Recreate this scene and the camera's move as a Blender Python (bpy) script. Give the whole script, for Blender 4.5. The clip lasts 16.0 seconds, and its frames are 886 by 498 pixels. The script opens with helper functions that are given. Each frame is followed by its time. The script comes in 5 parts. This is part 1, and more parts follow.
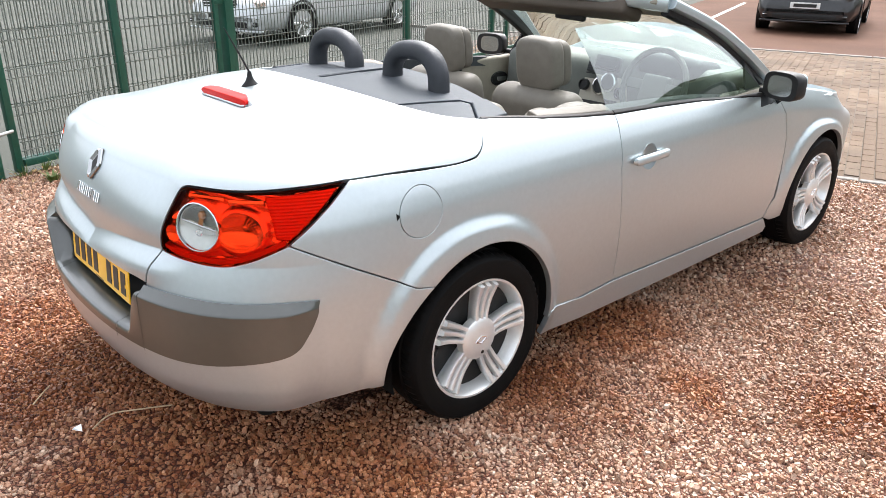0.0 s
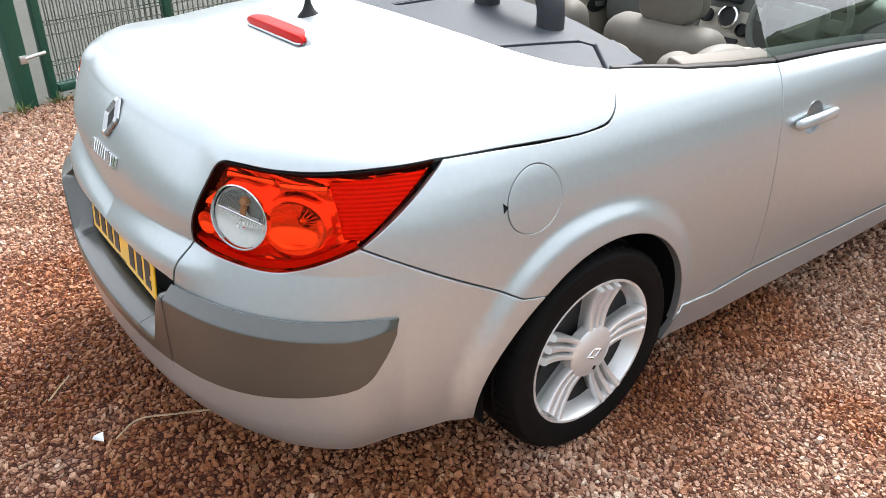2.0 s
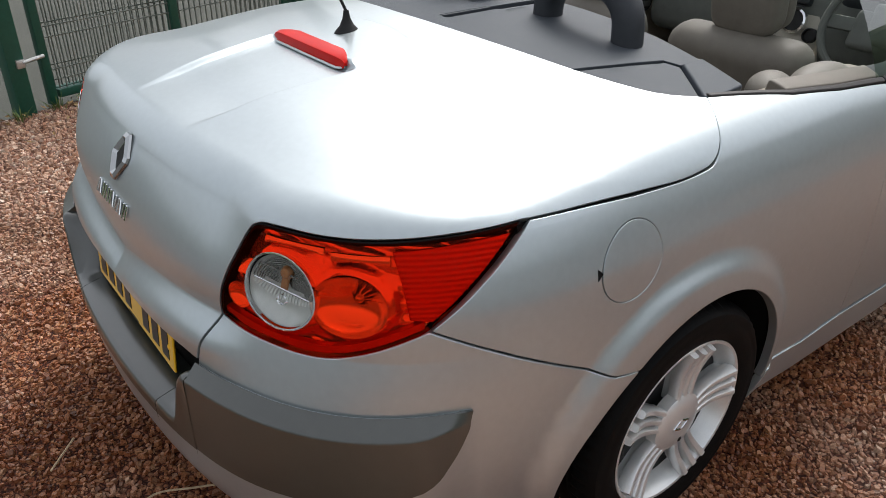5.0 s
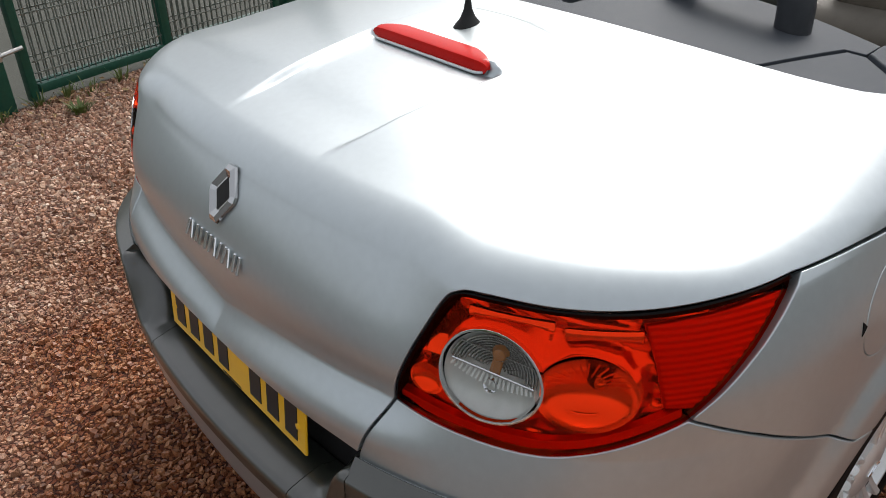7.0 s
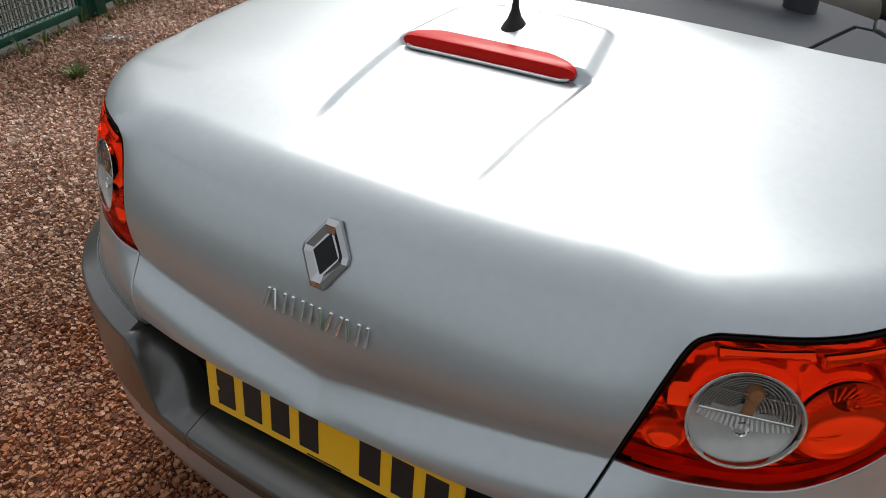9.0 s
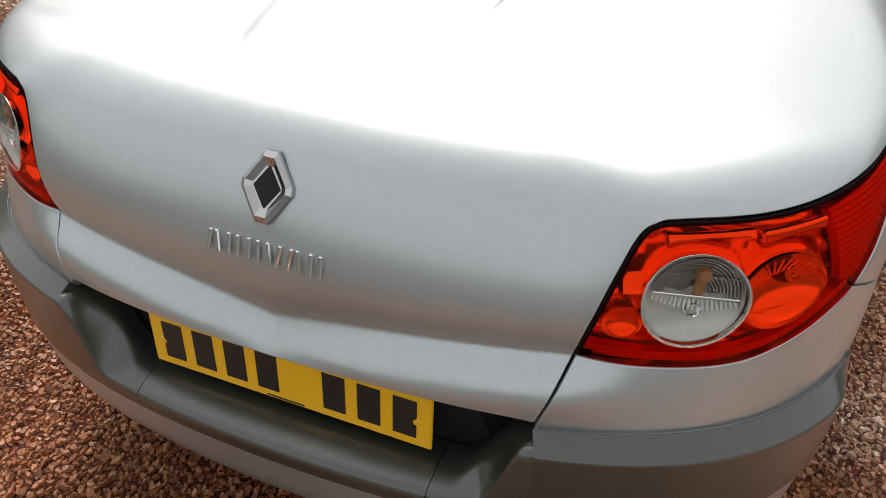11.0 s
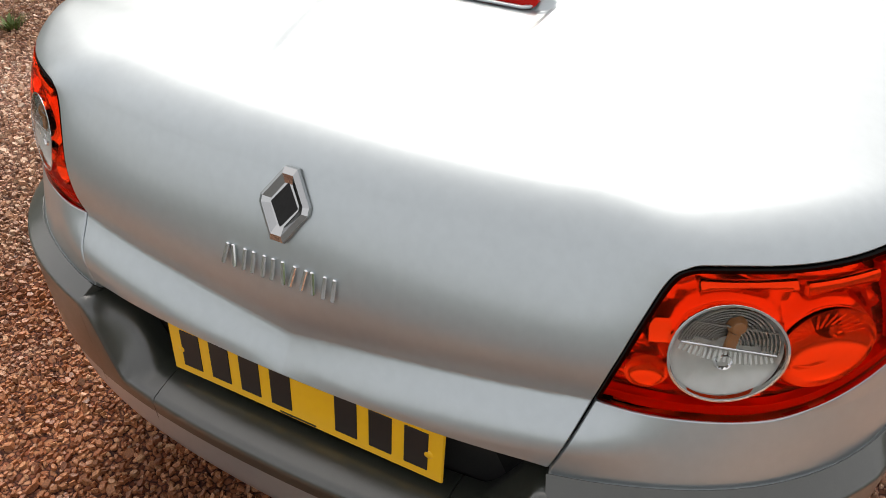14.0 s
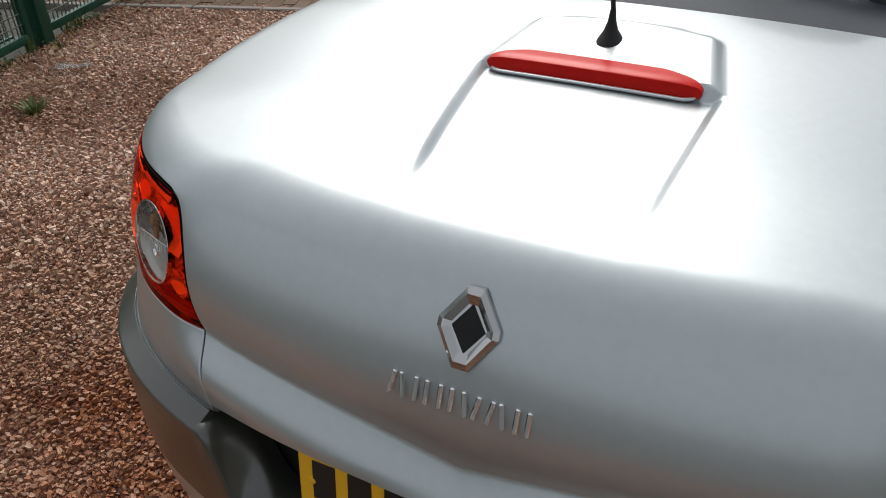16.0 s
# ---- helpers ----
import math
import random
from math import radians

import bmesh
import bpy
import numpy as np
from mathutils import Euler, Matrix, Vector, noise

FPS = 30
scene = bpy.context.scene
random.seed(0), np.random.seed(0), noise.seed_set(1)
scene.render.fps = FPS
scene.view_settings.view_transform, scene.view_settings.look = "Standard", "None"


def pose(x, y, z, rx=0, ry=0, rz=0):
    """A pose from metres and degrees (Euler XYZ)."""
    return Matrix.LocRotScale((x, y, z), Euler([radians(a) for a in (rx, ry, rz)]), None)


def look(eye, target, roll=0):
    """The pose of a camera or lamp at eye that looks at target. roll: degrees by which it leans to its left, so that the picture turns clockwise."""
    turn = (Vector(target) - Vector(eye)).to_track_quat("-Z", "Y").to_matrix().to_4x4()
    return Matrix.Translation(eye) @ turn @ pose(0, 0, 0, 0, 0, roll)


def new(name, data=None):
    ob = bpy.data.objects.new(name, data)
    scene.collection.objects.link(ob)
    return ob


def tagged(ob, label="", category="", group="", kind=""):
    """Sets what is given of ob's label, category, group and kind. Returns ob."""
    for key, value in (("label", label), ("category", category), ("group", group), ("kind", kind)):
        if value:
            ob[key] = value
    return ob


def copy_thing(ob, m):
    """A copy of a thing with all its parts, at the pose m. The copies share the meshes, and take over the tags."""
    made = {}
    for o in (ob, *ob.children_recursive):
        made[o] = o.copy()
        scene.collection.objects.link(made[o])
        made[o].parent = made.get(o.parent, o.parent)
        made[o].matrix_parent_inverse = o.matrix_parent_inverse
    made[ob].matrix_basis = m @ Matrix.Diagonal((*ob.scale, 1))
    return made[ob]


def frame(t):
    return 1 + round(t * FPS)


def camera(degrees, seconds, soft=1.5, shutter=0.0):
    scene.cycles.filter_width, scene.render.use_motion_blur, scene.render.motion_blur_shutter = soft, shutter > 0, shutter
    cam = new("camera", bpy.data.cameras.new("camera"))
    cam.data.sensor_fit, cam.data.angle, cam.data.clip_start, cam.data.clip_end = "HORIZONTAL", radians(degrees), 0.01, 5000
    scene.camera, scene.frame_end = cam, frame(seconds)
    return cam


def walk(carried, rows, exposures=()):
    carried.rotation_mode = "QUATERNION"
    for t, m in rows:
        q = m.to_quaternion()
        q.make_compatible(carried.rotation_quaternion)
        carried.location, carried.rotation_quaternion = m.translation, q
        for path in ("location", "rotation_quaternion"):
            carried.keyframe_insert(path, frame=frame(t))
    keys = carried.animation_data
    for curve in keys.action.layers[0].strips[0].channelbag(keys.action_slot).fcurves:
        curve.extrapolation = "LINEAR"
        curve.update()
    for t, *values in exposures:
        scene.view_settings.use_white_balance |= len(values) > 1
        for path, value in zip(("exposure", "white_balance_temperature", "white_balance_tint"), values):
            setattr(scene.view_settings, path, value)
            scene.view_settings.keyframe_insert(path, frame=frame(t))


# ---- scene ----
cam = camera(61.2, 16.0, soft=0.6)
METRES, TILT, LEAN, TURN = 2.6927, -1.092, -1.690, 49.0615
BASE = pose(2.4741, -1.5773, 1.5633, TILT, LEAN, TURN)
ROWS = [
    (0.0, 0.0, 0.0, 0.0, -0.42, -21.31, 1.07),
    (0.5, -0.0111, 0.0464, -0.0059, 1.75, -23.1, 0.58),
    (1.0, -0.0402, 0.1211, -0.0072, 1.38, -25.36, 0.73),
    (1.5, -0.0602, 0.1678, -0.01, 2.22, -26.71, 1.03),
    (2.0, -0.0597, 0.2186, -0.0143, 3.66, -27.36, 0.72),
    (2.5, -0.0545, 0.2689, -0.0153, 5.61, -28.02, 0.77),
    (3.0, -0.0479, 0.295, -0.0155, 6.45, -27.47, 0.12),
    (3.5, -0.0439, 0.3104, -0.015, 7.35, -27.62, -0.01),
    (6.0, -0.1942, 0.3694, -0.0076, 1.43, -28.8, 1.4),
    (6.5, -0.2286, 0.4014, -0.012, 1.84, -30.06, 1.71),
    (7.0, -0.2689, 0.4438, -0.0134, -0.28, -30.61, 1.62),
    (7.5, -0.3154, 0.4796, -0.0084, -0.67, -31.51, 1.14),
    (8.0, -0.3851, 0.5107, -0.0065, -8.41, -30.92, -0.18),
    (10.5, -0.4713, 0.5431, -0.0093, -22.22, -36.04, 1.3),
    (11.0, -0.4704, 0.5386, -0.0151, -26.52, -37.52, 1.71),
    (11.5, -0.4617, 0.5341, -0.0187, -32.19, -38.56, 2.51),
    (12.0, -0.4534, 0.5317, -0.0199, -34.96, -39.35, 3.06),
    (12.5, -0.4496, 0.5337, -0.0192, -34.84, -39.16, 3.22),
    (13.0, -0.4495, 0.5369, -0.0181, -31.76, -38.71, 2.4),
    (13.5, -0.4481, 0.5449, -0.0162, -27.15, -38.27, 2.14),
    (14.0, -0.446, 0.5525, -0.0144, -21.4, -37.42, 1.63),
    (14.5, -0.4426, 0.5582, -0.0137, -16.55, -37.16, 1.48),
    (15.0, -0.4359, 0.5659, -0.0127, -13.51, -35.91, 0.56),
    (15.5, -0.4589, 0.5917, -0.0145, -15.67, -34.54, 0.26),
    (16.0, -0.5179, 0.6342, -0.011, -23.34, -32.85, 2.18),
]

EXPOSURES = [(0.0, 1.54, 6300, 10), (2.5, 1.40, 6300, 10), (3.5, 0.88, 6350, 10), (6.0, 0.36, 6400, 10), (7.0, 0.24, 6500, 11), (8.0, -0.08, 6500, 11), (10.5, 0.36, 6850, 12), (11.5, 0.66, 7050, 13), (13.0, 0.8, 7100, 13), (14.5, 0.46, 6850, 12), (16.0, -0.12, 6550, 10)]
walk(cam, [(t, BASE @ pose(METRES * x, METRES * y, METRES * z, 90 + pitch, roll, yaw)) for t, x, y, z, yaw, pitch, roll in ROWS], EXPOSURES)

# ---- light: a bright, hazy sky with a soft sun ----
SUN_UP, SUN_ROUND = radians(50), radians(-28)
world = bpy.data.worlds.new("sky")
scene.world = world
world.use_nodes = True
wn = world.node_tree
sky = wn.nodes.new("ShaderNodeTexSky")
sky.sky_type, sky.sun_disc = "NISHITA", False
sky.sun_elevation, sky.sun_rotation = SUN_UP, SUN_ROUND
sky.air_density, sky.dust_density, sky.ozone_density = 1.0, 6.0, 1.0
pale = wn.nodes.new("ShaderNodeHueSaturation")
pale.inputs["Saturation"].default_value = 0.32
wn.links.new(sky.outputs[0], pale.inputs["Color"])
cloud = wn.nodes.new("ShaderNodeMix")  # thin even cloud over the whole sky
cloud.data_type = "RGBA"
cloud.inputs["Factor"].default_value = 0.26
cloud.inputs[7].default_value = (7.0, 7.2, 7.5, 1)
wn.links.new(pale.outputs[0], cloud.inputs[6])
wn.links.new(cloud.outputs[2], wn.nodes["Background"].inputs["Color"])
wn.nodes["Background"].inputs["Strength"].default_value = 0.15
sun = new("sun", bpy.data.lights.new("sun", "SUN"))
sun.data.energy, sun.data.angle, sun.data.color = 1.5, radians(26), (1.0, 0.98, 0.95)
toward = Vector((math.sin(SUN_ROUND) * math.cos(SUN_UP), math.cos(SUN_ROUND) * math.cos(SUN_UP), math.sin(SUN_UP)))
sun.matrix_world = look(toward * 40, (0, 0, 0))


# ---- the car's skin: one smooth surface over u (round the plan) and w (up the flank, then inwards) ----
ZS = 0.925


def ease(v, knots):
    """Smooth curve through (place, value) knots."""
    xs, ys = np.array(knots, float).T
    v = np.clip(np.asarray(v, float), xs[0], xs[-1])
    d = np.diff(ys) / np.diff(xs)
    m = np.r_[d[0], np.where(d[1:] * d[:-1] > 0, 2 * d[1:] * d[:-1] / (d[1:] + d[:-1] + 1e-12), 0), d[-1]]
    i = np.clip(np.searchsorted(xs, v) - 1, 0, len(xs) - 2)
    h = xs[i + 1] - xs[i]
    t = (v - xs[i]) / h
    return ((2 * t**3 - 3 * t**2 + 1) * ys[i] + (t**3 - 2 * t**2 + t) * h * m[i]
            + (-2 * t**3 + 3 * t**2) * ys[i + 1] + (t**3 - t**2) * h * m[i + 1])


def step(v, a, b):
    t = np.clip((np.asarray(v, float) - a) / (b - a), 0, 1)
    return t * t * (3 - 2 * t)


WIDE = [(0.15, 0.835), (0.30, 0.852), (0.50, 0.866), (0.65, 0.868), (0.80, 0.861), (0.86, 0.847), (0.90, 0.832), (0.925, 0.8205)]
LONG = [(0.15, 0.80), (0.25, 0.880), (0.31, 0.930), (0.36, 0.944), (0.50, 0.948), (0.60, 0.9475), (0.615, 0.945), (0.672, 0.9095), (0.680, 0.9050), (0.684, 0.9036)]
PLAIN = LONG[:6] + [(0.615, 0.9455), (0.66, 0.933), (0.725, 0.9108)]
CREST = [(-1.0, 0.93), (-0.80, 0.975), (-0.6, 1.027), (-0.4, 1.055), (-0.1, 1.083), (0.2, 1.088), (1.2, 1.06), (1.75, 1.02), (2.05, 0.98), (2.6, 0.945), (3.1, 0.83), (3.4, 0.70)]
FRONT, NOSE = 2.0, 1.42
SKEW = 0.010  # the tail stands a touch askew


def skin(u, w):
    u, w = np.broadcast_arrays(np.asarray(u, float), np.asarray(w, float))
    side, s = np.where(u < 0, -1.0, 1.0), np.abs(u)
    z = np.minimum(w, ZS)
    q = np.clip(w - ZS, 0, 0.999)
    a = ease(z, WIDE)
    tail, nose = s < 1, s > 1 + FRONT
    th = np.where(tail, s, np.where(nose, np.clip(2 + FRONT - s, 0, 1), 1)) * np.pi / 2
    n = np.where(nose, 4.4, 4.1)
    rho = (np.sin(th) ** n + np.abs(np.cos(th)) ** n) ** (-1 / n)
    sx, cy = rho * np.sin(th), rho * np.cos(th)
    s5 = np.clip(sx / 0.52, 0, 1.2)
    vee = 0.062 * (1.35 * s5 - 0.38 * s5 * s5) * (1 - step(z, 0.66, 0.90)) * step(z, 0.60, 0.655)
    b = np.where(nose, NOSE - 0.22 * step(z, 0.6, 0.92), np.where(z - vee < 0.684, ease(z - vee, LONG), 0.9108 - 2.0 * (z - vee - 0.745) ** 2))
    # below the lamps the crease of the lid runs out into a plain corner
    plain = np.where(z < 0.725, ease(z, PLAIN), 0.9108 - 1.0 * (z - 0.725) ** 2)
    b = np.where(nose, b, b + (plain - b) * step(sx, 0.48, 0.66))
    x = a * sx * (1 - q)
    y = np.where(tail, -b * cy * (1 - q) + (0.155 * x * x + SKEW * side * x) * np.cos(th), np.where(nose, FRONT + b * cy * (1 - q), s - 1))
    # arches: a rounded lip round each wheel
    for wy in (0.0, 2.55):
        r = np.hypot(y - wy, z - 0.31)
        lip = (0.009 * (1 - np.clip((r - 0.35) / 0.095, 0, 1)) + 0.017 * (1 - step(r, 0.392, 0.45))) * step(z, 0.12, 0.3) * (1 - step(z, 0.70, 0.80))
        x = x + lip * np.where(sx > 0.5, 1, 0)
    # lower bumper stands proud
    ledge = 1 - np.clip((z - 0.597) / 0.023, 0, 1)
    x = x * (1 + 0.032 * ledge * (1 - step(y, -0.67, -0.555)))
    y = y - np.where(tail, 0.032 * ledge * np.cos(th) * (1 - step(y, -0.67, -0.555)), 0)
    # deck
    qr = 0.084 + 0.062 * step(s, 0.46, 0.98)
    top = ease(y, CREST) - (0.155 - 0.10 * (1 - step(y, -0.88, -0.42))) * x * x
    power = np.clip((1.4 + 0.35 * step(s, 0.35, 0.7)) * qr / np.maximum(top - ZS, 0.02), 1.6, 4.5)
    g = 1 - (1 - np.clip(q / qr, 0, 1)) ** power
    # a sunk channel behind the high brake lamp and a low plinth before it
    ax = np.abs(x)
    wide = 0.034 * np.clip((y + 0.76) / 0.34, 0, 1)
    channel = 0.013 * step(y, -0.79, -0.64) * (1 - step(y, -0.408, -0.400)) * (1 - step(ax, 0.141 + wide, 0.163 + wide))
    edge = 0.192 - 0.17 * np.clip(y + 0.41, 0, 0.2)
    plinth = 0.011 * step(y, -0.412, -0.404) * (1 - step(y, -0.225 - 0.9 * ax * ax, -0.19 - 0.9 * ax * ax)) * (1 - step(ax, edge - 0.022, edge + 0.006))
    top = top - channel + plinth
    z = z + np.where(q > 0, (top - ZS) * g, 0)
    z = z - 0.15 * step(y, 1.98, 3.2) * step(z, 0.58, 0.925)
    return np.stack([side * x, y, z], -1)


def chart(guess, **want):
    """The (u, w) at which two of x, y, z take the wanted values."""
    axes = ["xyz".index(k) for k in want]
    goal, p = np.array(list(want.values())), np.array(guess, float)
    for _ in range(40):
        f = skin(*p)[axes] - goal
        if np.abs(f).max() < 1e-5:
            break
        jac = np.stack([(skin(*(p + e))[axes] - skin(*(p - e))[axes]) / 2e-4 for e in np.eye(2) * 1e-4], 1)
        p = p - np.clip(np.linalg.solve(jac + 1e-7 * np.eye(2), f), -0.08, 0.08)
    return p


# ---- tools ----
def ob_from(name, me, mat, parent=None, label="", smooth=True):
    ob = new(name, me)
    if mat:
        me.materials.append(mat)
    if smooth:
        me.shade_smooth()
    ob.parent = parent
    if label:
        tagged(ob, label)
    return ob


def part(name, bm, mat, parent=None, label="", smooth=True, sharp=35):
    me = bpy.data.meshes.new(name)
    bmesh.ops.recalc_face_normals(bm, faces=bm.faces)
    bm.to_mesh(me)
    bm.free()
    if smooth:
        me.shade_smooth()
        me.set_sharp_from_angle(angle=radians(sharp))
    return ob_from(name, me, mat, parent, label, False)


def thing(name, label, category, at=None, group="", kind=""):
    ob = tagged(new(name), label, category, group, kind)
    if at is not None:
        ob.matrix_basis = at
    return ob


def add_box(bm, m, sx, sy, sz, bevel=0.0, seg=2):
    got = bmesh.ops.create_cube(bm, size=1.0)["verts"]
    bmesh.ops.transform(bm, matrix=m @ Matrix.Diagonal((sx, sy, sz, 1)), verts=got)
    if bevel:
        edges = list({e for v in got for e in v.link_edges})
        bmesh.ops.bevel(bm, geom=edges, offset=bevel, segments=seg, profile=0.5, affect="EDGES")
    return bm


def box(sx, sy, sz, m=None, bevel=0.0, seg=2):
    return add_box(bmesh.new(), m or Matrix(), sx, sy, sz, bevel, seg)


def add_lathe(bm, profile, m=None, n=48, closed=False):
    """Turns a profile of (radius, height) round z."""
    rings = []
    for r, h in profile:
        rings.append([bm.verts.new((r * math.cos(2 * math.pi * k / n), r * math.sin(2 * math.pi * k / n), h)) for k in range(n)] if r > 1e-6 else [bm.verts.new((0, 0, h))])
    pairs = list(zip(rings, rings[1:])) + ([(rings[-1], rings[0])] if closed else [])
    for a, b in pairs:
        for k in range(n):
            face = [a[k % len(a)], a[(k + 1) % len(a)], b[(k + 1) % len(b)], b[k % len(b)]]
            face = [v for i, v in enumerate(face) if v not in face[:i]]
            if len(face) > 2:
                bm.faces.new(face)
    if m:
        bmesh.ops.transform(bm, matrix=m, verts=[v for ring in rings for v in ring])
    return bm


def add_tube(bm, path, shape, up=(0, 0, 1), cap=True, scale=None):
    """Sweeps a closed 2D shape of (across, above) along a path."""
    path = [Vector(p) for p in path]
    rings = []
    for i, p in enumerate(path):
        d = (path[min(i + 1, len(path) - 1)] - path[max(i - 1, 0)]).normalized()
        side = d.cross(Vector(up))
        side = side.normalized() if side.length > 1e-4 else Vector((1, 0, 0))
        above = side.cross(d)
        k = scale[i] if scale else 1.0
        rings.append([bm.verts.new(p + side * a * k + above * b * k) for a, b in shape])
    n = len(shape)
    for a, b in zip(rings, rings[1:]):
        for k in range(n):
            bm.faces.new((a[k], a[(k + 1) % n], b[(k + 1) % n], b[k]))
    if cap:
        bm.faces.new(rings[0][::-1])
        bm.faces.new(rings[-1])
    return bm


def round_shape(w, h, n=12, power=2.0):
    return [(w / 2 * math.copysign(abs(math.cos(t)) ** (2 / power), math.cos(t)), h / 2 * math.copysign(abs(math.sin(t)) ** (2 / power), math.sin(t))) for t in (2 * math.pi * k / n for k in range(n))]


def spline(points, n=8, closed=False):
    """A smooth line through points."""
    ps = [Vector(p) for p in points]
    out = []
    m = len(ps)
    for i in range(m if closed else m - 1):
        a, b, c, d = (ps[(i + k) % m] if closed else ps[min(max(i + k, 0), m - 1)] for k in (-1, 0, 1, 2))
        for k in range(n):
            t = k / n
            out.append(0.5 * (2 * b + (c - a) * t + (2 * a - 5 * b + 4 * c - d) * t * t + (3 * b - a - 3 * c + d) * t**3))
    return out if closed else out + [ps[-1]]


U_CUTS = np.arange(-4.0, 4.0, 0.015)
W_CUTS = np.r_[np.arange(0.16, 0.56, 0.015), np.arange(0.56, 0.58, 0.0075), np.arange(0.58, 0.592, 0.0038), np.arange(0.592, 0.6205, 0.00175), np.arange(0.6225, 0.76, 0.0065), np.arange(0.76, 0.92, 0.012), ZS,
               ZS + 0.16 * (1 - np.cos(np.linspace(0, np.pi / 2, 22)[1:])), np.arange(1.098, 1.89, 0.014)]
U_FINE = np.r_[np.arange(-1.3, -0.5, 0.0125), np.arange(-0.5, 0.5, 0.0045), np.arange(0.5, 1.3, 0.0125)]
W_FINE = np.r_[W_CUTS[W_CUTS < 0.6205], np.arange(0.6225, 0.75, 0.0032), W_CUTS[(W_CUTS > 0.75) & (W_CUTS < 1.04)], np.arange(1.04, 1.66, 0.0055), np.arange(1.66, 1.9, 0.02)]


def normals_at(u, w):
    e = 1.5e-3
    nu, nw = skin(u + e, w) - skin(u - e, w), skin(u, w + e) - skin(u, w - e)
    n = np.cross(nu, nw)
    return n / (np.linalg.norm(n, axis=-1, keepdims=True) + 1e-12)


def inset(poly, gap):
    """Moves the outline of a panel inwards by gap metres."""
    k = np.array([1.3, 1.0])
    p = np.array(poly) * k
    if 0.5 * np.sum(p[:, 0] * np.roll(p[:, 1], -1) - np.roll(p[:, 0], -1) * p[:, 1]) < 0:
        p = p[::-1]
    d = np.roll(p, -1, 0) - p
    d /= np.linalg.norm(d, axis=1, keepdims=True) + 1e-12
    nrm = np.stack([-d[:, 1], d[:, 0]], 1)
    both = nrm + np.roll(nrm, 1, 0)
    p = p + gap * both / np.maximum((both**2).sum(1, keepdims=True) / 2, 0.5)
    return p / k


def panel(name, poly, mat, parent, label="", off=0.0, gap=0.0008, depth=0.012, bulge=None, flip=False, roll=0.0017, holes=(), step_u=1, fine=False, cuts=None):
    """A sheet of the car's skin inside an outline in (u, w), with rounded edges turned in."""
    poly = inset(poly, gap + roll)
    if flip:
        poly = poly * (-1, 1)
    bm = bmesh.new()
    bm.faces.new([bm.verts.new((u, w, 0)) for u, w in poly])
    bm.normal_update()
    bmesh.ops.triangulate(bm, faces=bm.faces[:], ngon_method="EAR_CLIP")
    lo, hi = poly.min(0), poly.max(0)
    grid = cuts or ((U_FINE, W_FINE) if fine else (U_CUTS[::step_u], W_CUTS))
    for axis, lines in enumerate(grid):
        normal = (1, 0, 0) if axis == 0 else (0, 1, 0)
        for c in lines[(lines > lo[axis]) & (lines < hi[axis])]:
            bmesh.ops.bisect_plane(bm, geom=bm.verts[:] + bm.edges[:] + bm.faces[:], dist=1e-6, plane_co=Vector(normal) * c, plane_no=normal)
    slant = [e for e in bm.edges if len(e.link_faces) == 2 and min(abs(e.verts[0].co.x - e.verts[1].co.x), abs(e.verts[0].co.y - e.verts[1].co.y)) > 1e-5]
    bmesh.ops.dissolve_edges(bm, edges=slant, use_verts=False)
    bmesh.ops.dissolve_verts(bm, verts=[v for v in bm.verts if len(v.link_edges) == 2 and not v.is_boundary])
    for hole in holes:
        ring = np.array(hole) * ((-1, 1) if flip else (1, 1))
        mid = ring.mean(0)
        inside = [f for f in bm.faces if np.all(np.abs(np.array(f.calc_center_median()[:2]) - mid) < np.ptp(ring, 0))]
        for p, q in zip(ring, np.roll(ring, -1, 0)):
            out = np.array([q[1] - p[1], p[0] - q[0]])
            out = out if out @ (p - mid) > 0 else -out
            geom = list({e for f in inside for e in f.edges} | {v for f in inside for v in f.verts}) + inside
            bmesh.ops.bisect_plane(bm, geom=geom, dist=1e-7, plane_co=(*p, 0), plane_no=(*out, 0))
            inside = [f for f in bm.faces if np.all(np.abs(np.array(f.calc_center_median()[:2]) - mid) < np.ptp(ring, 0))]
        d = np.stack([np.roll(ring, -1, 0)[:, 1] - ring[:, 1], ring[:, 0] - np.roll(ring, -1, 0)[:, 0]], 1)
        d *= np.sign(((ring - mid) * d).sum(1, keepdims=True))
        gone = [f for f in inside if np.all(((np.array(f.calc_center_median()[:2]) - ring) * d).sum(1) < 1e-9)]
        bmesh.ops.delete(bm, geom=gone, context="FACES")
    bm.normal_update()
    for f in bm.faces:
        if f.normal.z < 0:
            f.normal_flip()
    bm.verts.index_update()
    uw = np.array([v.co[:2] for v in bm.verts])
    faces = [[v.index for v in f.verts] for f in bm.faces]
    rim = [(e.link_loops[0].vert.index, e.link_loops[0].link_loop_next.vert.index) for e in bm.edges if len(e.link_faces) == 1]
    bm.free()
    n = normals_at(uw[:, 0], uw[:, 1])
    co = skin(uw[:, 0], uw[:, 1]) + n * off
    if bulge:
        co = co + n * bulge(uw, co)[:, None]
    # edges: a small round, then inwards
    out = np.zeros_like(co)
    for a, b in rim:
        t = np.cross(co[b] - co[a], n[a])
        t /= np.linalg.norm(t) + 1e-12
        out[a] += t
        out[b] += t
    edge = sorted({i for pair in rim for i in pair})
    t = out[edge]
    t /= np.linalg.norm(t, axis=1, keepdims=True) + 1e-12
    at = {v: i for i, v in enumerate(edge)}
    e, m = len(co), len(edge)
    low = co[edge] + t * roll - n[edge] * roll
    co = np.r_[co, low, low - n[edge] * depth]
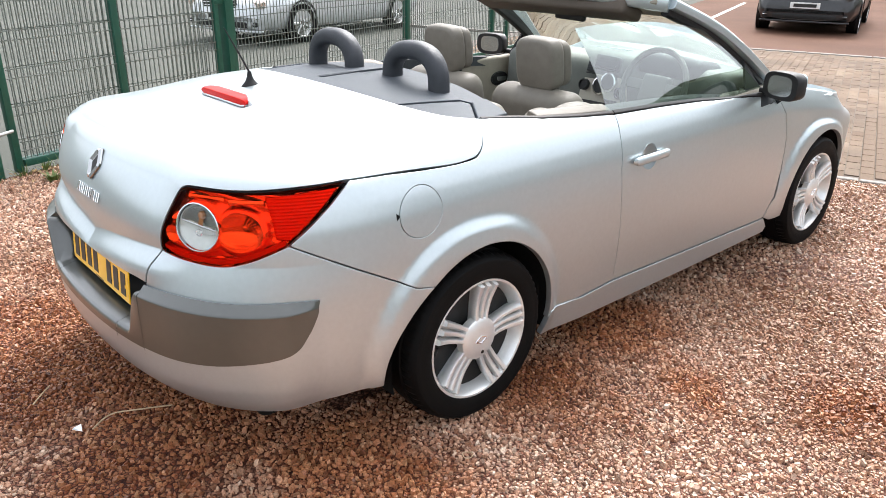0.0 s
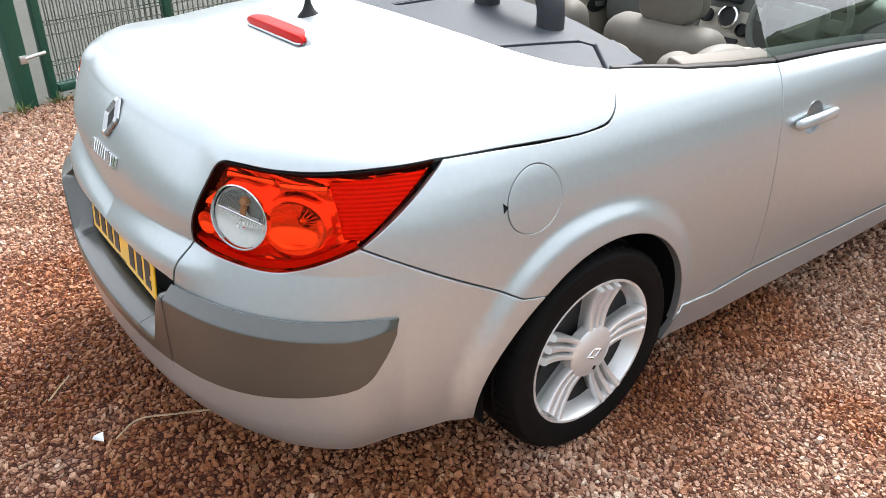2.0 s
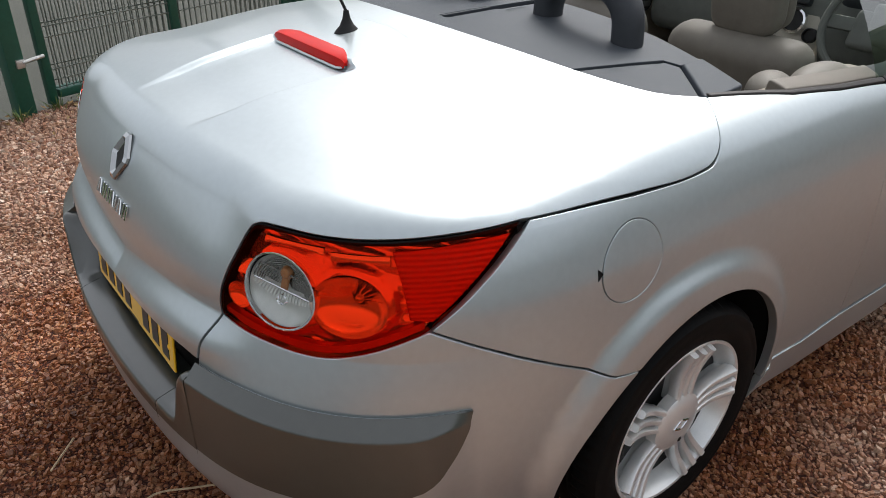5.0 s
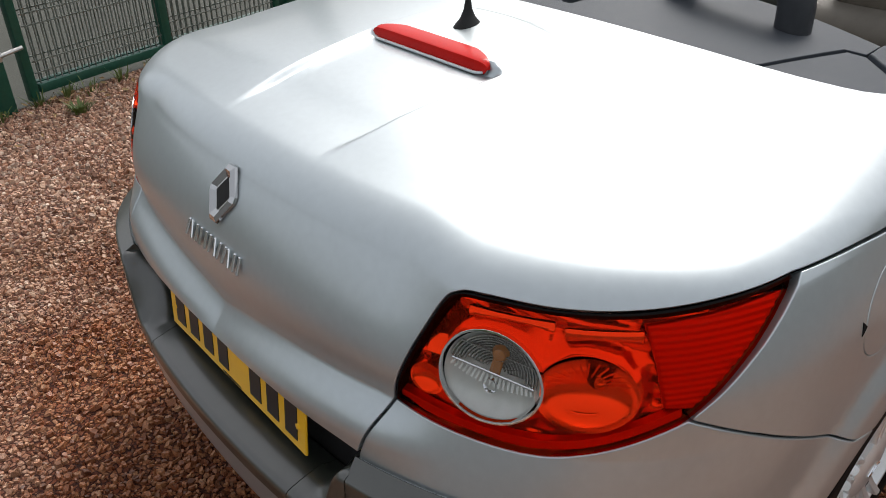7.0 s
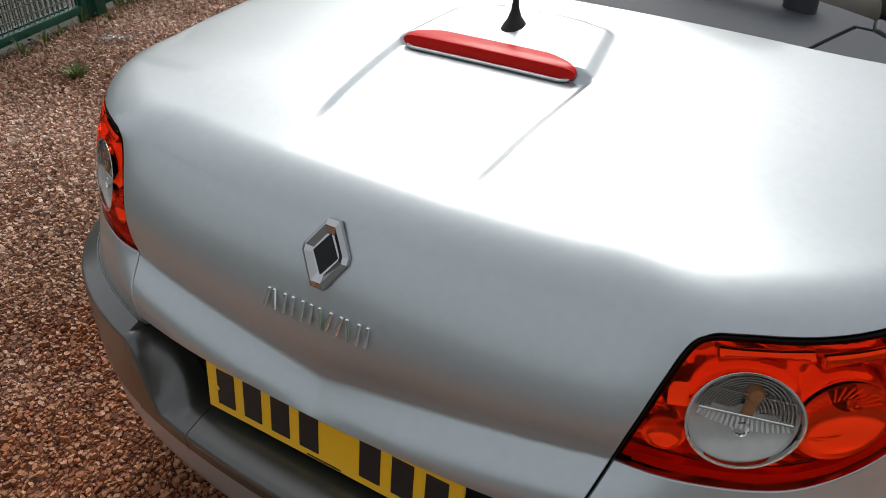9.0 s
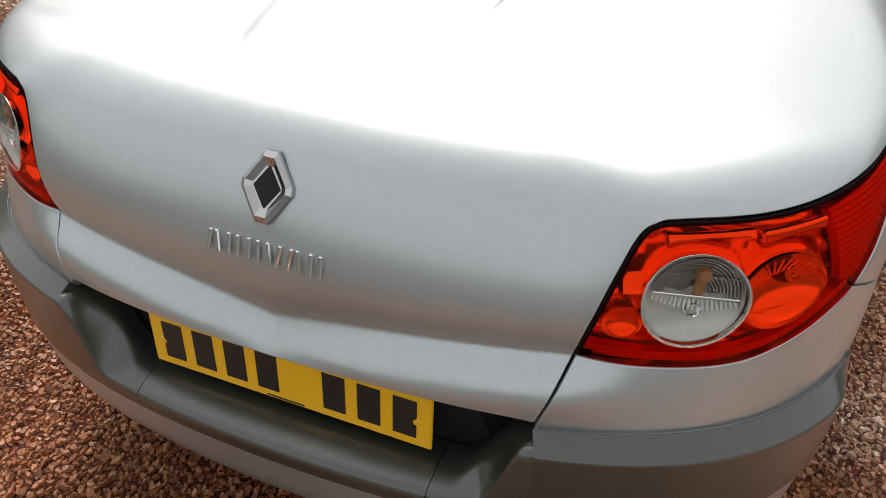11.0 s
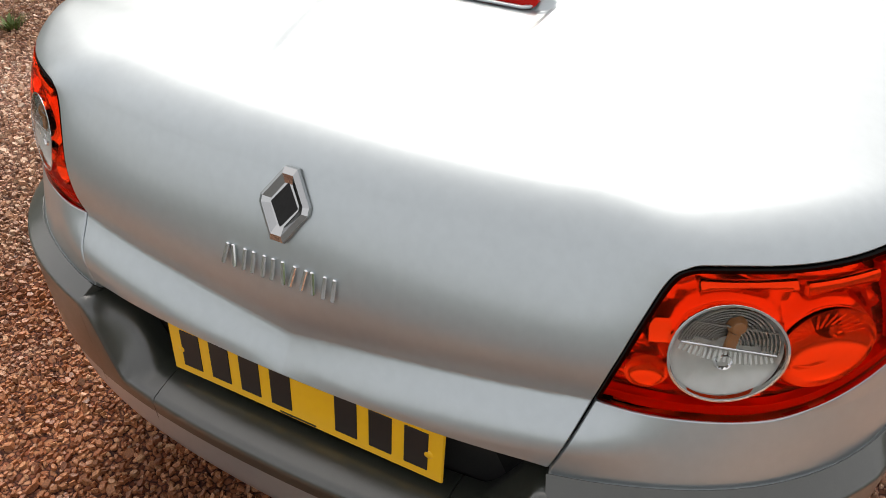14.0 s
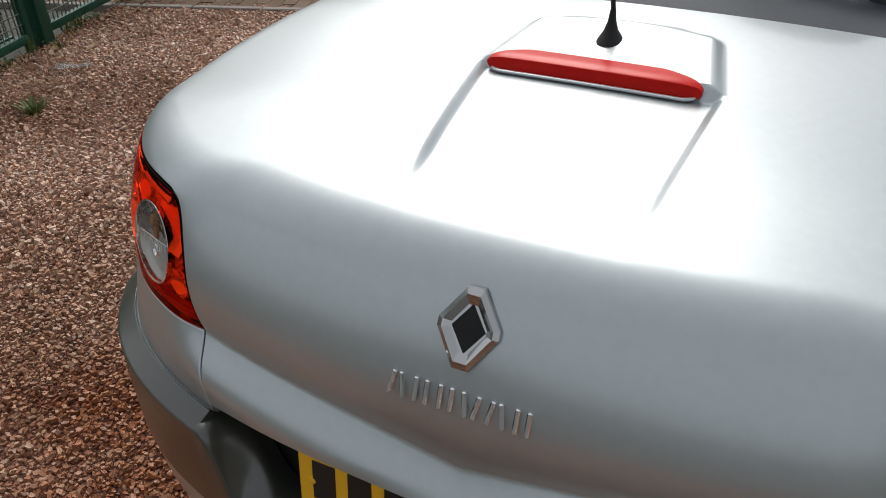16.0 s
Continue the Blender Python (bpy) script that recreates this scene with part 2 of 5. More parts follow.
    for a, b in rim:
        faces.append([b, a, e + at[a], e + at[b]])
        faces.append([e + at[b], e + at[a], e + m + at[a], e + m + at[b]])
    me = bpy.data.meshes.new(name)
    me.from_pydata(co.tolist(), [], faces)
    me.shade_smooth()
    if not bulge:
        me.normals_split_custom_set_from_vertices(np.r_[n, t, t].tolist())
    return ob_from(name, me, mat, parent, label, False)


def pose_on(u, w, lift=0.0):
    """A pose on the skin: x across, y up the skin, z outwards."""
    n = Vector(normals_at(np.array([u]), np.array([w]))[0])
    across = Vector((0, 0, 1)).cross(n).normalized()
    m = Matrix((across, n.cross(across), n)).transposed().to_4x4()
    m.translation = Vector(skin(u, w)) + n * lift
    return m


def rear(x, z):
    return chart((np.sign(x) * min(abs(x) / 0.95, 0.7) * 0.75 + (1e-3 if x == 0 else 0), z), x=x if x else 1e-3, z=z)


def flank(y, z):
    return chart((1 + y if y > -0.02 else max(0.4, 1 + y * 0.72), min(z, 0.93)), y=y, z=z)


def deck(x, y):
    return chart((0.9 if y < 0 else 1 + y, 1.1 + 0.8 * (0.83 - abs(x))), x=x, y=y) if y >= 0 else deck_tail(x, y)


def deck_tail(x, y):
    a, b = abs(x) / 0.832, max(-y, 1e-3) / 0.864
    th = math.atan2(a, b)
    r = (a**4.1 + b**4.1) ** (1 / 4.1)
    return chart((th / (math.pi / 2) * (1 if x >= 0 else -1), ZS + 1 - r), x=x, y=y)


# ---- materials ----
def material(name, base=(0.5, 0.5, 0.5), rough=0.5, metal=0.0, **more):
    m = bpy.data.materials.new(name)
    m.use_nodes = True
    b = m.node_tree.nodes["Principled BSDF"]
    b.inputs["Base Color"].default_value = (*base, 1)
    b.inputs["Roughness"].default_value = rough
    b.inputs["Metallic"].default_value = metal
    for key, value in more.items():
        b.inputs[key.replace("_", " ")].default_value = value
    return m


def add_node(m, kind, **sets):
    node = m.node_tree.nodes.new(kind)
    for key, value in sets.items():
        node.inputs[key.replace("_", " ")].default_value = value
    return node


def grain(m, scale, colors, rough=None, bump=0.0, scale2=None, detail=4.0, stretch=(1, 1, 1), dist=0.002):
    """Colour from noise at two scales, with an optional relief."""
    nt = m.node_tree
    b = nt.nodes["Principled BSDF"]
    co, mp = nt.nodes.new("ShaderNodeTexCoord"), nt.nodes.new("ShaderNodeMapping")
    mp.inputs["Scale"].default_value = stretch
    nt.links.new(co.outputs["Object"], mp.inputs["Vector"])
    fine, wide = add_node(m, "ShaderNodeTexNoise", Scale=scale, Detail=detail), add_node(m, "ShaderNodeTexNoise", Scale=scale2 or scale * 0.07, Detail=3.0)
    mix = add_node(m, "ShaderNodeMath")
    mix.operation = "MULTIPLY_ADD"
    mix.inputs[1].default_value = 0.5
    half = add_node(m, "ShaderNodeMath")
    half.operation = "MULTIPLY"
    half.inputs[1].default_value = 0.5
    for n in (fine, wide):
        nt.links.new(mp.outputs[0], n.inputs["Vector"])
    nt.links.new(wide.outputs[0], half.inputs[0])
    nt.links.new(fine.outputs[0], mix.inputs[0])
    nt.links.new(half.outputs[0], mix.inputs[2])
    ramp = nt.nodes.new("ShaderNodeValToRGB")
    while len(ramp.color_ramp.elements) < len(colors):
        ramp.color_ramp.elements.new(0.5)
    for i, (el, c) in enumerate(zip(ramp.color_ramp.elements, colors)):
        el.position, el.color = 0.3 + 0.4 * i / max(1, len(colors) - 1), (*c, 1)
    nt.links.new(mix.outputs[0], ramp.inputs[0])
    nt.links.new(ramp.outputs[0], b.inputs["Base Color"])
    if rough:
        mr = add_node(m, "ShaderNodeMapRange", To_Min=rough[0], To_Max=rough[1])
        nt.links.new(wide.outputs[0], mr.inputs[0])
        nt.links.new(mr.outputs[0], b.inputs["Roughness"])
    if bump:
        bp = add_node(m, "ShaderNodeBump", Strength=bump, Distance=dist)
        nt.links.new(fine.outputs[0], bp.inputs["Height"])
        nt.links.new(bp.outputs[0], b.inputs["Normal"])
    return m


def ripple(m, scale, strength, dist, stretch=(1, 1, 1)):
    """Soft folds in a bright reflector."""
    nt = m.node_tree
    co, mp = nt.nodes.new("ShaderNodeTexCoord"), nt.nodes.new("ShaderNodeMapping")
    mp.inputs["Scale"].default_value = stretch
    fold = add_node(m, "ShaderNodeTexNoise", Scale=scale, Detail=0.0, Distortion=0.3)
    bp = add_node(m, "ShaderNodeBump", Strength=strength, Distance=dist)
    nt.links.new(co.outputs["Object"], mp.inputs["Vector"])
    nt.links.new(mp.outputs[0], fold.inputs["Vector"])
    nt.links.new(fold.outputs[0], bp.inputs["Height"])
    nt.links.new(bp.outputs[0], nt.nodes["Principled BSDF"].inputs["Normal"])
    return m


PAINT = grain(material("silver_paint", (0.6, 0.61, 0.62), 0.3, 0.80, Coat_Weight=0.5, Coat_Roughness=0.10), 900, [(0.475, 0.525, 0.54), (0.525, 0.578, 0.594)], (0.35, 0.40))
PLASTIC = grain(material("grey_bumper_plastic", (0.06, 0.06, 0.055), 0.35, 0.0, Specular_IOR_Level=0.8, Coat_Weight=0.6, Coat_IOR=1.75, Coat_Roughness=0.2), 500, [(0.025, 0.0275, 0.0215), (0.036, 0.039, 0.030)], (0.26, 0.36), 0.06)
BLACK = grain(material("black_plastic", (0.015, 0.015, 0.015), 0.5, Specular_IOR_Level=0.25), 300, [(0.010, 0.010, 0.010), (0.02, 0.02, 0.02)], (0.4, 0.6))
DARK = material("dark_cavity", (0.01, 0.01, 0.01), 0.9, Specular_IOR_Level=0.1)
RUBBER = grain(material("tyre_rubber", (0.02, 0.02, 0.02), 0.55, Specular_IOR_Level=0.10), 220, [(0.0025, 0.0025, 0.0025), (0.006, 0.0058, 0.0056)], (0.5, 0.75), 0.25)
ALLOY = grain(material("alloy", (0.7, 0.7, 0.69), 0.34, 0.55, Coat_Weight=0.5, Coat_Roughness=0.12), 400, [(0.66, 0.67, 0.66), (0.78, 0.79, 0.78)], (0.28, 0.42))
BADGE = material("badge_chrome", (0.50, 0.51, 0.51), 0.10, 1.0)
CHROME = material("chrome", (0.78, 0.79, 0.8), 0.06, 1.0)
SHELF = grain(material("grey_soft_panel", (0.07, 0.075, 0.085), 0.6, Specular_IOR_Level=0.2), 700, [(0.046, 0.053, 0.062), (0.064, 0.072, 0.083)], (0.5, 0.7), 0.25)
HOOP = grain(material("dark_grey_vinyl", (0.03, 0.033, 0.04), 0.5, Specular_IOR_Level=0.35), 700, [(0.026, 0.029, 0.034), (0.04, 0.043, 0.05)], (0.42, 0.58), 0.25)
CLOTH = grain(material("beige_leather", (0.2, 0.18, 0.15), 0.55, Specular_IOR_Level=0.3), 350, [(0.125, 0.112, 0.092), (0.175, 0.158, 0.132)], (0.45, 0.65), 0.3)
TRIM = grain(material("beige_trim", (0.25, 0.22, 0.17), 0.6, Specular_IOR_Level=0.3), 350, [(0.20, 0.175, 0.135), (0.27, 0.24, 0.19)], (0.5, 0.7), 0.2)
DASH = grain(material("dark_dash", (0.03, 0.033, 0.036), 0.6, Specular_IOR_Level=0.2), 350, [(0.02, 0.024, 0.026), (0.035, 0.039, 0.042)], (0.45, 0.65), 0.3)
LENS = material("red_lens", (1.0, 0.046, 0.006), 0.02, 0.0, Transmission_Weight=1.0, IOR=1.03, Coat_Weight=0.03, Coat_Roughness=0.01)
BOWL = ripple(material("lamp_reflector", (0.95, 0.50, 0.45), 0.18, 0.9), 22, 0.5, 0.012, (1, 1, 1.6))
REDBOWL = material("lamp_deep_red", (0.52, 0.07, 0.05), 0.22, 0.55)
BOWL2 = material("smooth_reflector", (0.95, 0.80, 0.74), 0.20, 0.95)
GREYCHROME = material("grey_chrome", (0.36, 0.36, 0.34), 0.24, 0.95)
DARKCHROME = material("dark_chrome", (0.16, 0.16, 0.15), 0.2, 0.9)
BROWN = grain(material("brown_lining", (0.08, 0.06, 0.045), 0.7), 200, [(0.06, 0.045, 0.033), (0.10, 0.078, 0.06)], (0.6, 0.8))
CLEAR = material("clear_lens", (0.97, 0.98, 0.98), 0.0, 0.0, Transmission_Weight=1.0, IOR=1.02, Coat_Weight=0.5, Coat_Roughness=0.02)
FROST = grain(material("frosted_grey_lens", (0.4, 0.42, 0.4), 0.3, 0.35, Coat_Weight=0.4, Coat_Roughness=0.05), 90, [(0.44, 0.45, 0.42), (0.54, 0.55, 0.52)], (0.25, 0.35))
AMBER = material("amber_bulb", (0.24, 0.10, 0.035), 0.2)
REDLAMP = grain(material("red_lamp_cover", (0.4, 0.015, 0.012), 0.2, 0.0, Coat_Weight=0.12, Coat_Roughness=0.06, Specular_IOR_Level=0.1), 200, [(0.52, 0.010, 0.007), (0.60, 0.014, 0.010)], (0.25, 0.35))
GLASS = material("window_glass", (0.34, 0.48, 0.42), 0.0, 0.0, Transmission_Weight=1.0, IOR=1.03, Coat_IOR=2.1, Coat_Weight=1.0, Coat_Roughness=0.0)
SCREEN = material("windscreen_glass", (0.62, 0.74, 0.68), 0.0, 0.0, Transmission_Weight=1.0, IOR=1.02, Coat_Weight=0.2, Coat_Roughness=0.0)
YELLOW = grain(material("number_plate_yellow", (0.85, 0.5, 0.02), 0.35, 0.0, Coat_Weight=0.5), 60, [(0.88, 0.48, 0.008), (0.93, 0.53, 0.014)], (0.3, 0.4))
INK = material("plate_black", (0.012, 0.012, 0.012), 0.4)
GREEN = grain(material("green_powder_coat", (0.006, 0.07, 0.045), 0.4), 60, [(0.004, 0.055, 0.035), (0.010, 0.085, 0.055)], (0.32, 0.5))
WIRE = grain(material("galvanised_wire", (0.08, 0.1, 0.085), 0.5, 0.1), 60, [(0.07, 0.088, 0.072), (0.17, 0.19, 0.165)], (0.4, 0.6))


# places (x, y, reach) where the gravel is tinted darker and browner
BROWN_PATCHES = [(-0.75, -0.85, 0.42), (-0.3, -0.95, 0.42), (0.3, -0.88, 0.42), (0.8, -0.5, 0.34), (0.92, 0.33, 0.24), (0.84, 0.9, 0.26), (1.3, 0.75, 0.12), (1.76, 1.06, 0.17), (-1.15, -0.62, 0.26)]


def brown_tint(m, color, tint=(0.70, 0.45, 0.28)):
    """Tints a colour darker and browner inside the listed places, with ragged edges."""
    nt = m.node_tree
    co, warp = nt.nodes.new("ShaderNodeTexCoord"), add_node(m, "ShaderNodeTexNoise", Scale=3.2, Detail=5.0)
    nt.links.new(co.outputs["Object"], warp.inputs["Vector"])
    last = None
    for x, y, reach in BROWN_PATCHES:
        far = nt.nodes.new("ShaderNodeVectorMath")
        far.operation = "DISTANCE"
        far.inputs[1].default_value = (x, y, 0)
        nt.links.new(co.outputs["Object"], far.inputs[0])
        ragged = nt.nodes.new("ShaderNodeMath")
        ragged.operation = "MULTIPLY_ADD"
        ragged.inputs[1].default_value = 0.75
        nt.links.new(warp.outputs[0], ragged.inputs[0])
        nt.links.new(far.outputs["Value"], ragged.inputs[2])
        within = add_node(m, "ShaderNodeMapRange", From_Min=reach + 0.62, From_Max=reach + 0.18)
        within.interpolation_type = "SMOOTHSTEP"
        nt.links.new(ragged.outputs[0], within.inputs[0])
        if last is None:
            last = within.outputs[0]
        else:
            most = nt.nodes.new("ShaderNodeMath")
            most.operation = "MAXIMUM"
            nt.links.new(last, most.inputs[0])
            nt.links.new(within.outputs[0], most.inputs[1])
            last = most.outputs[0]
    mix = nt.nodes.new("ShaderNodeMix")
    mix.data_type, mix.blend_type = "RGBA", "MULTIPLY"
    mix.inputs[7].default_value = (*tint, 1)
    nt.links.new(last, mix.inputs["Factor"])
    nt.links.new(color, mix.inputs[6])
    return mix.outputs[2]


def stone_material(name, colors, rough=(0.55, 0.85), tint=(0.72, 0.72, 0.72), browner=False, gloss=0.25):
    m = material(name, Specular_IOR_Level=gloss)
    nt = m.node_tree
    b = nt.nodes["Principled BSDF"]
    geo = nt.nodes.new("ShaderNodeNewGeometry")
    ramp = nt.nodes.new("ShaderNodeValToRGB")
    while len(ramp.color_ramp.elements) < len(colors):
        ramp.color_ramp.elements.new(0.5)
    for i, (el, c) in enumerate(zip(ramp.color_ramp.elements, colors)):
        el.position, el.color = i / max(1, len(colors) - 1), (*c, 1)
    nt.links.new(geo.outputs["Random Per Island"], ramp.inputs[0])
    co = nt.nodes.new("ShaderNodeTexCoord")
    fine, wide = add_node(m, "ShaderNodeTexNoise", Scale=260.0, Detail=3.0), add_node(m, "ShaderNodeTexNoise", Scale=0.9, Detail=4.0)
    mul, mul2 = nt.nodes.new("ShaderNodeMix"), nt.nodes.new("ShaderNodeMix")
    for mm in (mul, mul2):
        mm.data_type, mm.blend_type = "RGBA", "MULTIPLY"
        mm.inputs["Factor"].default_value = 1.0
    r1, r2 = nt.nodes.new("ShaderNodeValToRGB"), nt.nodes.new("ShaderNodeValToRGB")
    for r, lo, hi in ((r1, (0.62, 0.62, 0.62), (1.25, 1.25, 1.25)), (r2, tint, (1.2, 1.18, 1.16))):
        r.color_ramp.elements[0].position, r.color_ramp.elements[0].color = 0.34, (*lo, 1)
        r.color_ramp.elements[1].position, r.color_ramp.elements[1].color = 0.66, (*hi, 1)
    for n, r in ((fine, r1), (wide, r2)):
        nt.links.new(co.outputs["Object"], n.inputs["Vector"])
        nt.links.new(n.outputs[0], r.inputs[0])
    nt.links.new(ramp.outputs[0], mul.inputs[6])
    nt.links.new(r1.outputs[0], mul.inputs[7])
    nt.links.new(mul.outputs[2], mul2.inputs[6])
    nt.links.new(r2.outputs[0], mul2.inputs[7])
    nt.links.new(brown_tint(m, mul2.outputs[2]) if browner else mul2.outputs[2], b.inputs["Base Color"])
    mr = add_node(m, "ShaderNodeMapRange", To_Min=rough[0], To_Max=rough[1])
    nt.links.new(fine.outputs[0], mr.inputs[0])
    nt.links.new(mr.outputs[0], b.inputs["Roughness"])
    return m


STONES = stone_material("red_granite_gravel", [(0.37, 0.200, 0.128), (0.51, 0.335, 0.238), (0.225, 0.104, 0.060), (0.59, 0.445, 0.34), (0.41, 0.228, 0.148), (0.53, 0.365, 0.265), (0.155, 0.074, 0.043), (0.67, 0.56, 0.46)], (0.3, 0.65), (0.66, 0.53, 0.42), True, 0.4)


def gravel_floor():
    """Small stones pressed into brown fines: pale faces, dark joints, damp and dry stretches."""
    m = material("pressed_gravel", (0.3, 0.17, 0.12), 0.85, Specular_IOR_Level=0.25)
    nt = m.node_tree
    b = nt.nodes["Principled BSDF"]
    co = nt.nodes.new("ShaderNodeTexCoord")
    cell, edge, wide = add_node(m, "ShaderNodeTexVoronoi", Scale=62.0), add_node(m, "ShaderNodeTexVoronoi", Scale=62.0), add_node(m, "ShaderNodeTexNoise", Scale=0.9, Detail=4.0)
    edge.feature = "DISTANCE_TO_EDGE"
    for n in (cell, edge, wide):
        nt.links.new(co.outputs["Object"], n.inputs["Vector"])
    pick = nt.nodes.new("ShaderNodeSeparateColor")
    nt.links.new(cell.outputs["Color"], pick.inputs[0])
    stone, joint, browner = (nt.nodes.new("ShaderNodeValToRGB") for _ in range(3))
    for ramp, stops in ((stone, [(0.0, (0.13, 0.055, 0.033)), (0.35, (0.27, 0.13, 0.09)), (0.7, (0.40, 0.25, 0.19)), (1.0, (0.55, 0.43, 0.36))]),
                        (joint, [(0.02, (0.13, 0.075, 0.05)), (0.16, (0.8, 0.8, 0.8)), (0.3, (1.0, 1.0, 1.0))]), (browner, [(0.36, (0.62, 0.49, 0.40)), (0.64, (1.05, 1.03, 1.02))])):
        while len(ramp.color_ramp.elements) < len(stops):
            ramp.color_ramp.elements.new(0.5)
        for el, (place, c) in zip(ramp.color_ramp.elements, stops):
            el.position, el.color = place, (*c, 1)
    nt.links.new(pick.outputs[0], stone.inputs[0])
    nt.links.new(edge.outputs["Distance"], joint.inputs[0])
    nt.links.new(wide.outputs[0], browner.inputs[0])
    last = stone.outputs[0]
    for ramp in (joint, browner):
        mix = nt.nodes.new("ShaderNodeMix")
        mix.data_type, mix.blend_type = "RGBA", "MULTIPLY"
        mix.inputs["Factor"].default_value = 1.0
        nt.links.new(last, mix.inputs[6])
        nt.links.new(ramp.outputs[0], mix.inputs[7])
        last = mix.outputs[2]
    nt.links.new(brown_tint(m, last), b.inputs["Base Color"])
    bp = add_node(m, "ShaderNodeBump", Strength=0.8, Distance=0.006)
    nt.links.new(edge.outputs["Distance"], bp.inputs["Height"])
    nt.links.new(bp.outputs[0], b.inputs["Normal"])
    return m


GRIT = gravel_floor()
PALETAR = grain(material("pale_tarmac", (0.16, 0.16, 0.16), 0.85), 60, [(0.072, 0.074, 0.073), (0.098, 0.10, 0.099), (0.13, 0.132, 0.131)], (0.75, 0.95), 0.4, 0.5, 6.0)
FASCIA = grain(material("pale_beige_fascia", (0.42, 0.39, 0.33), 0.5, Specular_IOR_Level=0.3), 350, [(0.38, 0.35, 0.295), (0.46, 0.43, 0.365)], (0.45, 0.6))
ASPHALT = grain(material("grey_asphalt", (0.16, 0.16, 0.155), 0.85, Specular_IOR_Level=0.15), 180, [(0.052, 0.054, 0.046), (0.074, 0.076, 0.065), (0.104, 0.106, 0.092)], (0.75, 0.95), 0.5, 0.7, 6.0)
REDTAR = grain(material("red_tarmac", (0.2, 0.1, 0.08), 0.85, Specular_IOR_Level=0.08), 150, [(0.070, 0.034, 0.022), (0.105, 0.056, 0.038), (0.145, 0.084, 0.060)], (0.75, 0.95), 0.5, 0.6, 6.0)
BLOCK = stone_material("paving_block", [(0.125, 0.084, 0.056), (0.160, 0.114, 0.080), (0.140, 0.096, 0.066), (0.178, 0.132, 0.096)], gloss=0.06)
JOINT = grain(material("sandy_joint", (0.1, 0.08, 0.06), 0.9), 90, [(0.075, 0.058, 0.045), (0.12, 0.096, 0.078)], (0.8, 0.95), 0.5, 0.9)
TAUPE = grain(material("taupe_trim", (0.1, 0.09, 0.08), 0.6, Specular_IOR_Level=0.3), 350, [(0.15, 0.132, 0.108), (0.195, 0.172, 0.145)], (0.5, 0.7), 0.2)
DASHTOP = grain(material("grey_green_dash", (0.13, 0.135, 0.12), 0.6, Specular_IOR_Level=0.2), 350, [(0.10, 0.106, 0.095), (0.14, 0.146, 0.132)], (0.5, 0.7), 0.3)
BELT = grain(material("dark_belt_trim", (0.04, 0.035, 0.033), 0.55, Specular_IOR_Level=0.3), 350, [(0.034, 0.030, 0.028), (0.05, 0.044, 0.042)], (0.5, 0.7))
KERB = grain(material("pale_kerb", (0.42, 0.38, 0.34), 0.8), 120, [(0.17, 0.15, 0.13), (0.24, 0.215, 0.19)], (0.7, 0.9), 0.4)


# ---- ground ----
FENCE_AT, FENCE_WAY = np.array([-3.28, -0.55]), np.array([-0.30, 0.954])
EDGE_AT, EDGE_WAY = np.array([0.60, 4.05]), np.array([0.94, 0.341])
EDGE_OUT = np.array([-0.341, 0.94])


def sheet(name, corners, z, mat, label, category):
    bm = bmesh.new()
    bm.faces.new([bm.verts.new((x, y, z)) for x, y in corners])
    return tagged(part(name, bm, mat, smooth=False), label, category, kind="structure")


def along(s, out=0.0):
    return EDGE_AT + EDGE_WAY * s + EDGE_OUT * out


sheet("ground", [(-400, -400), (400, -400), (400, 400), (-400, 400)], -0.03, ASPHALT, "weathered grey asphalt of the car park beyond the fence", "ground")
sheet("gravel_bed", [FENCE_AT + FENCE_WAY * -0.4, FENCE_AT + FENCE_WAY * -0.4 + (0.0, -1.55), (2.75, -2.1), (2.75, 4.82), EDGE_AT, FENCE_AT + FENCE_WAY * 3.3], 0.0, GRIT, "reddish brown bed of compacted small gravel", "ground")
sheet("side_yard", [(-3.16, -12.0), (9.5, -12.0), (9.5, 7.25), (2.75, 4.81), (2.75, -2.1), (-3.16, -2.48)], 0.004, PALETAR, "pale worn tarmac of the yard beside the gravel", "road")
sheet("red_tarmac", [along(-4.6, 7.35), along(16, 7.35), along(16, 40), along(-4.6, 40)], -0.012, REDTAR, "reddish tarmac of the parking bays beyond the paving", "road")


def stone_shapes(n):
    """Some broken stones: flat-topped, angular chips, open below where the bed holds them."""
    rng = np.random.default_rng(5)
    k = 6
    tris = [(i, (i + 1) % k, k + i) for i in range(k)] + [((i + 1) % k, k + (i + 1) % k, k + i) for i in range(k)] + [(k, k + i, k + i + 1) for i in range(1, k - 1)]
    out = []
    for _ in range(n):
        a = (np.arange(k) + rng.uniform(-0.32, 0.32, k)) * 2 * np.pi / k
        low = rng.uniform(0.8, 1.15, k)
        top = low * rng.uniform(0.5, 0.86, k)
        squash = np.array([1.0, rng.uniform(0.62, 0.95), 1.0])
        base = np.stack([low * np.cos(a), low * np.sin(a), np.full(k, -0.45)], 1)
        tilt = rng.normal(0, 0.22, 2)
        cap = np.stack([top * np.cos(a), top * np.sin(a), rng.uniform(0.34, 0.62) + rng.uniform(-0.07, 0.07, k)], 1)
        cap[:, 2] += cap[:, :2] @ tilt
        out.append(np.r_[base, cap] * squash)
    return out, np.array(tris)


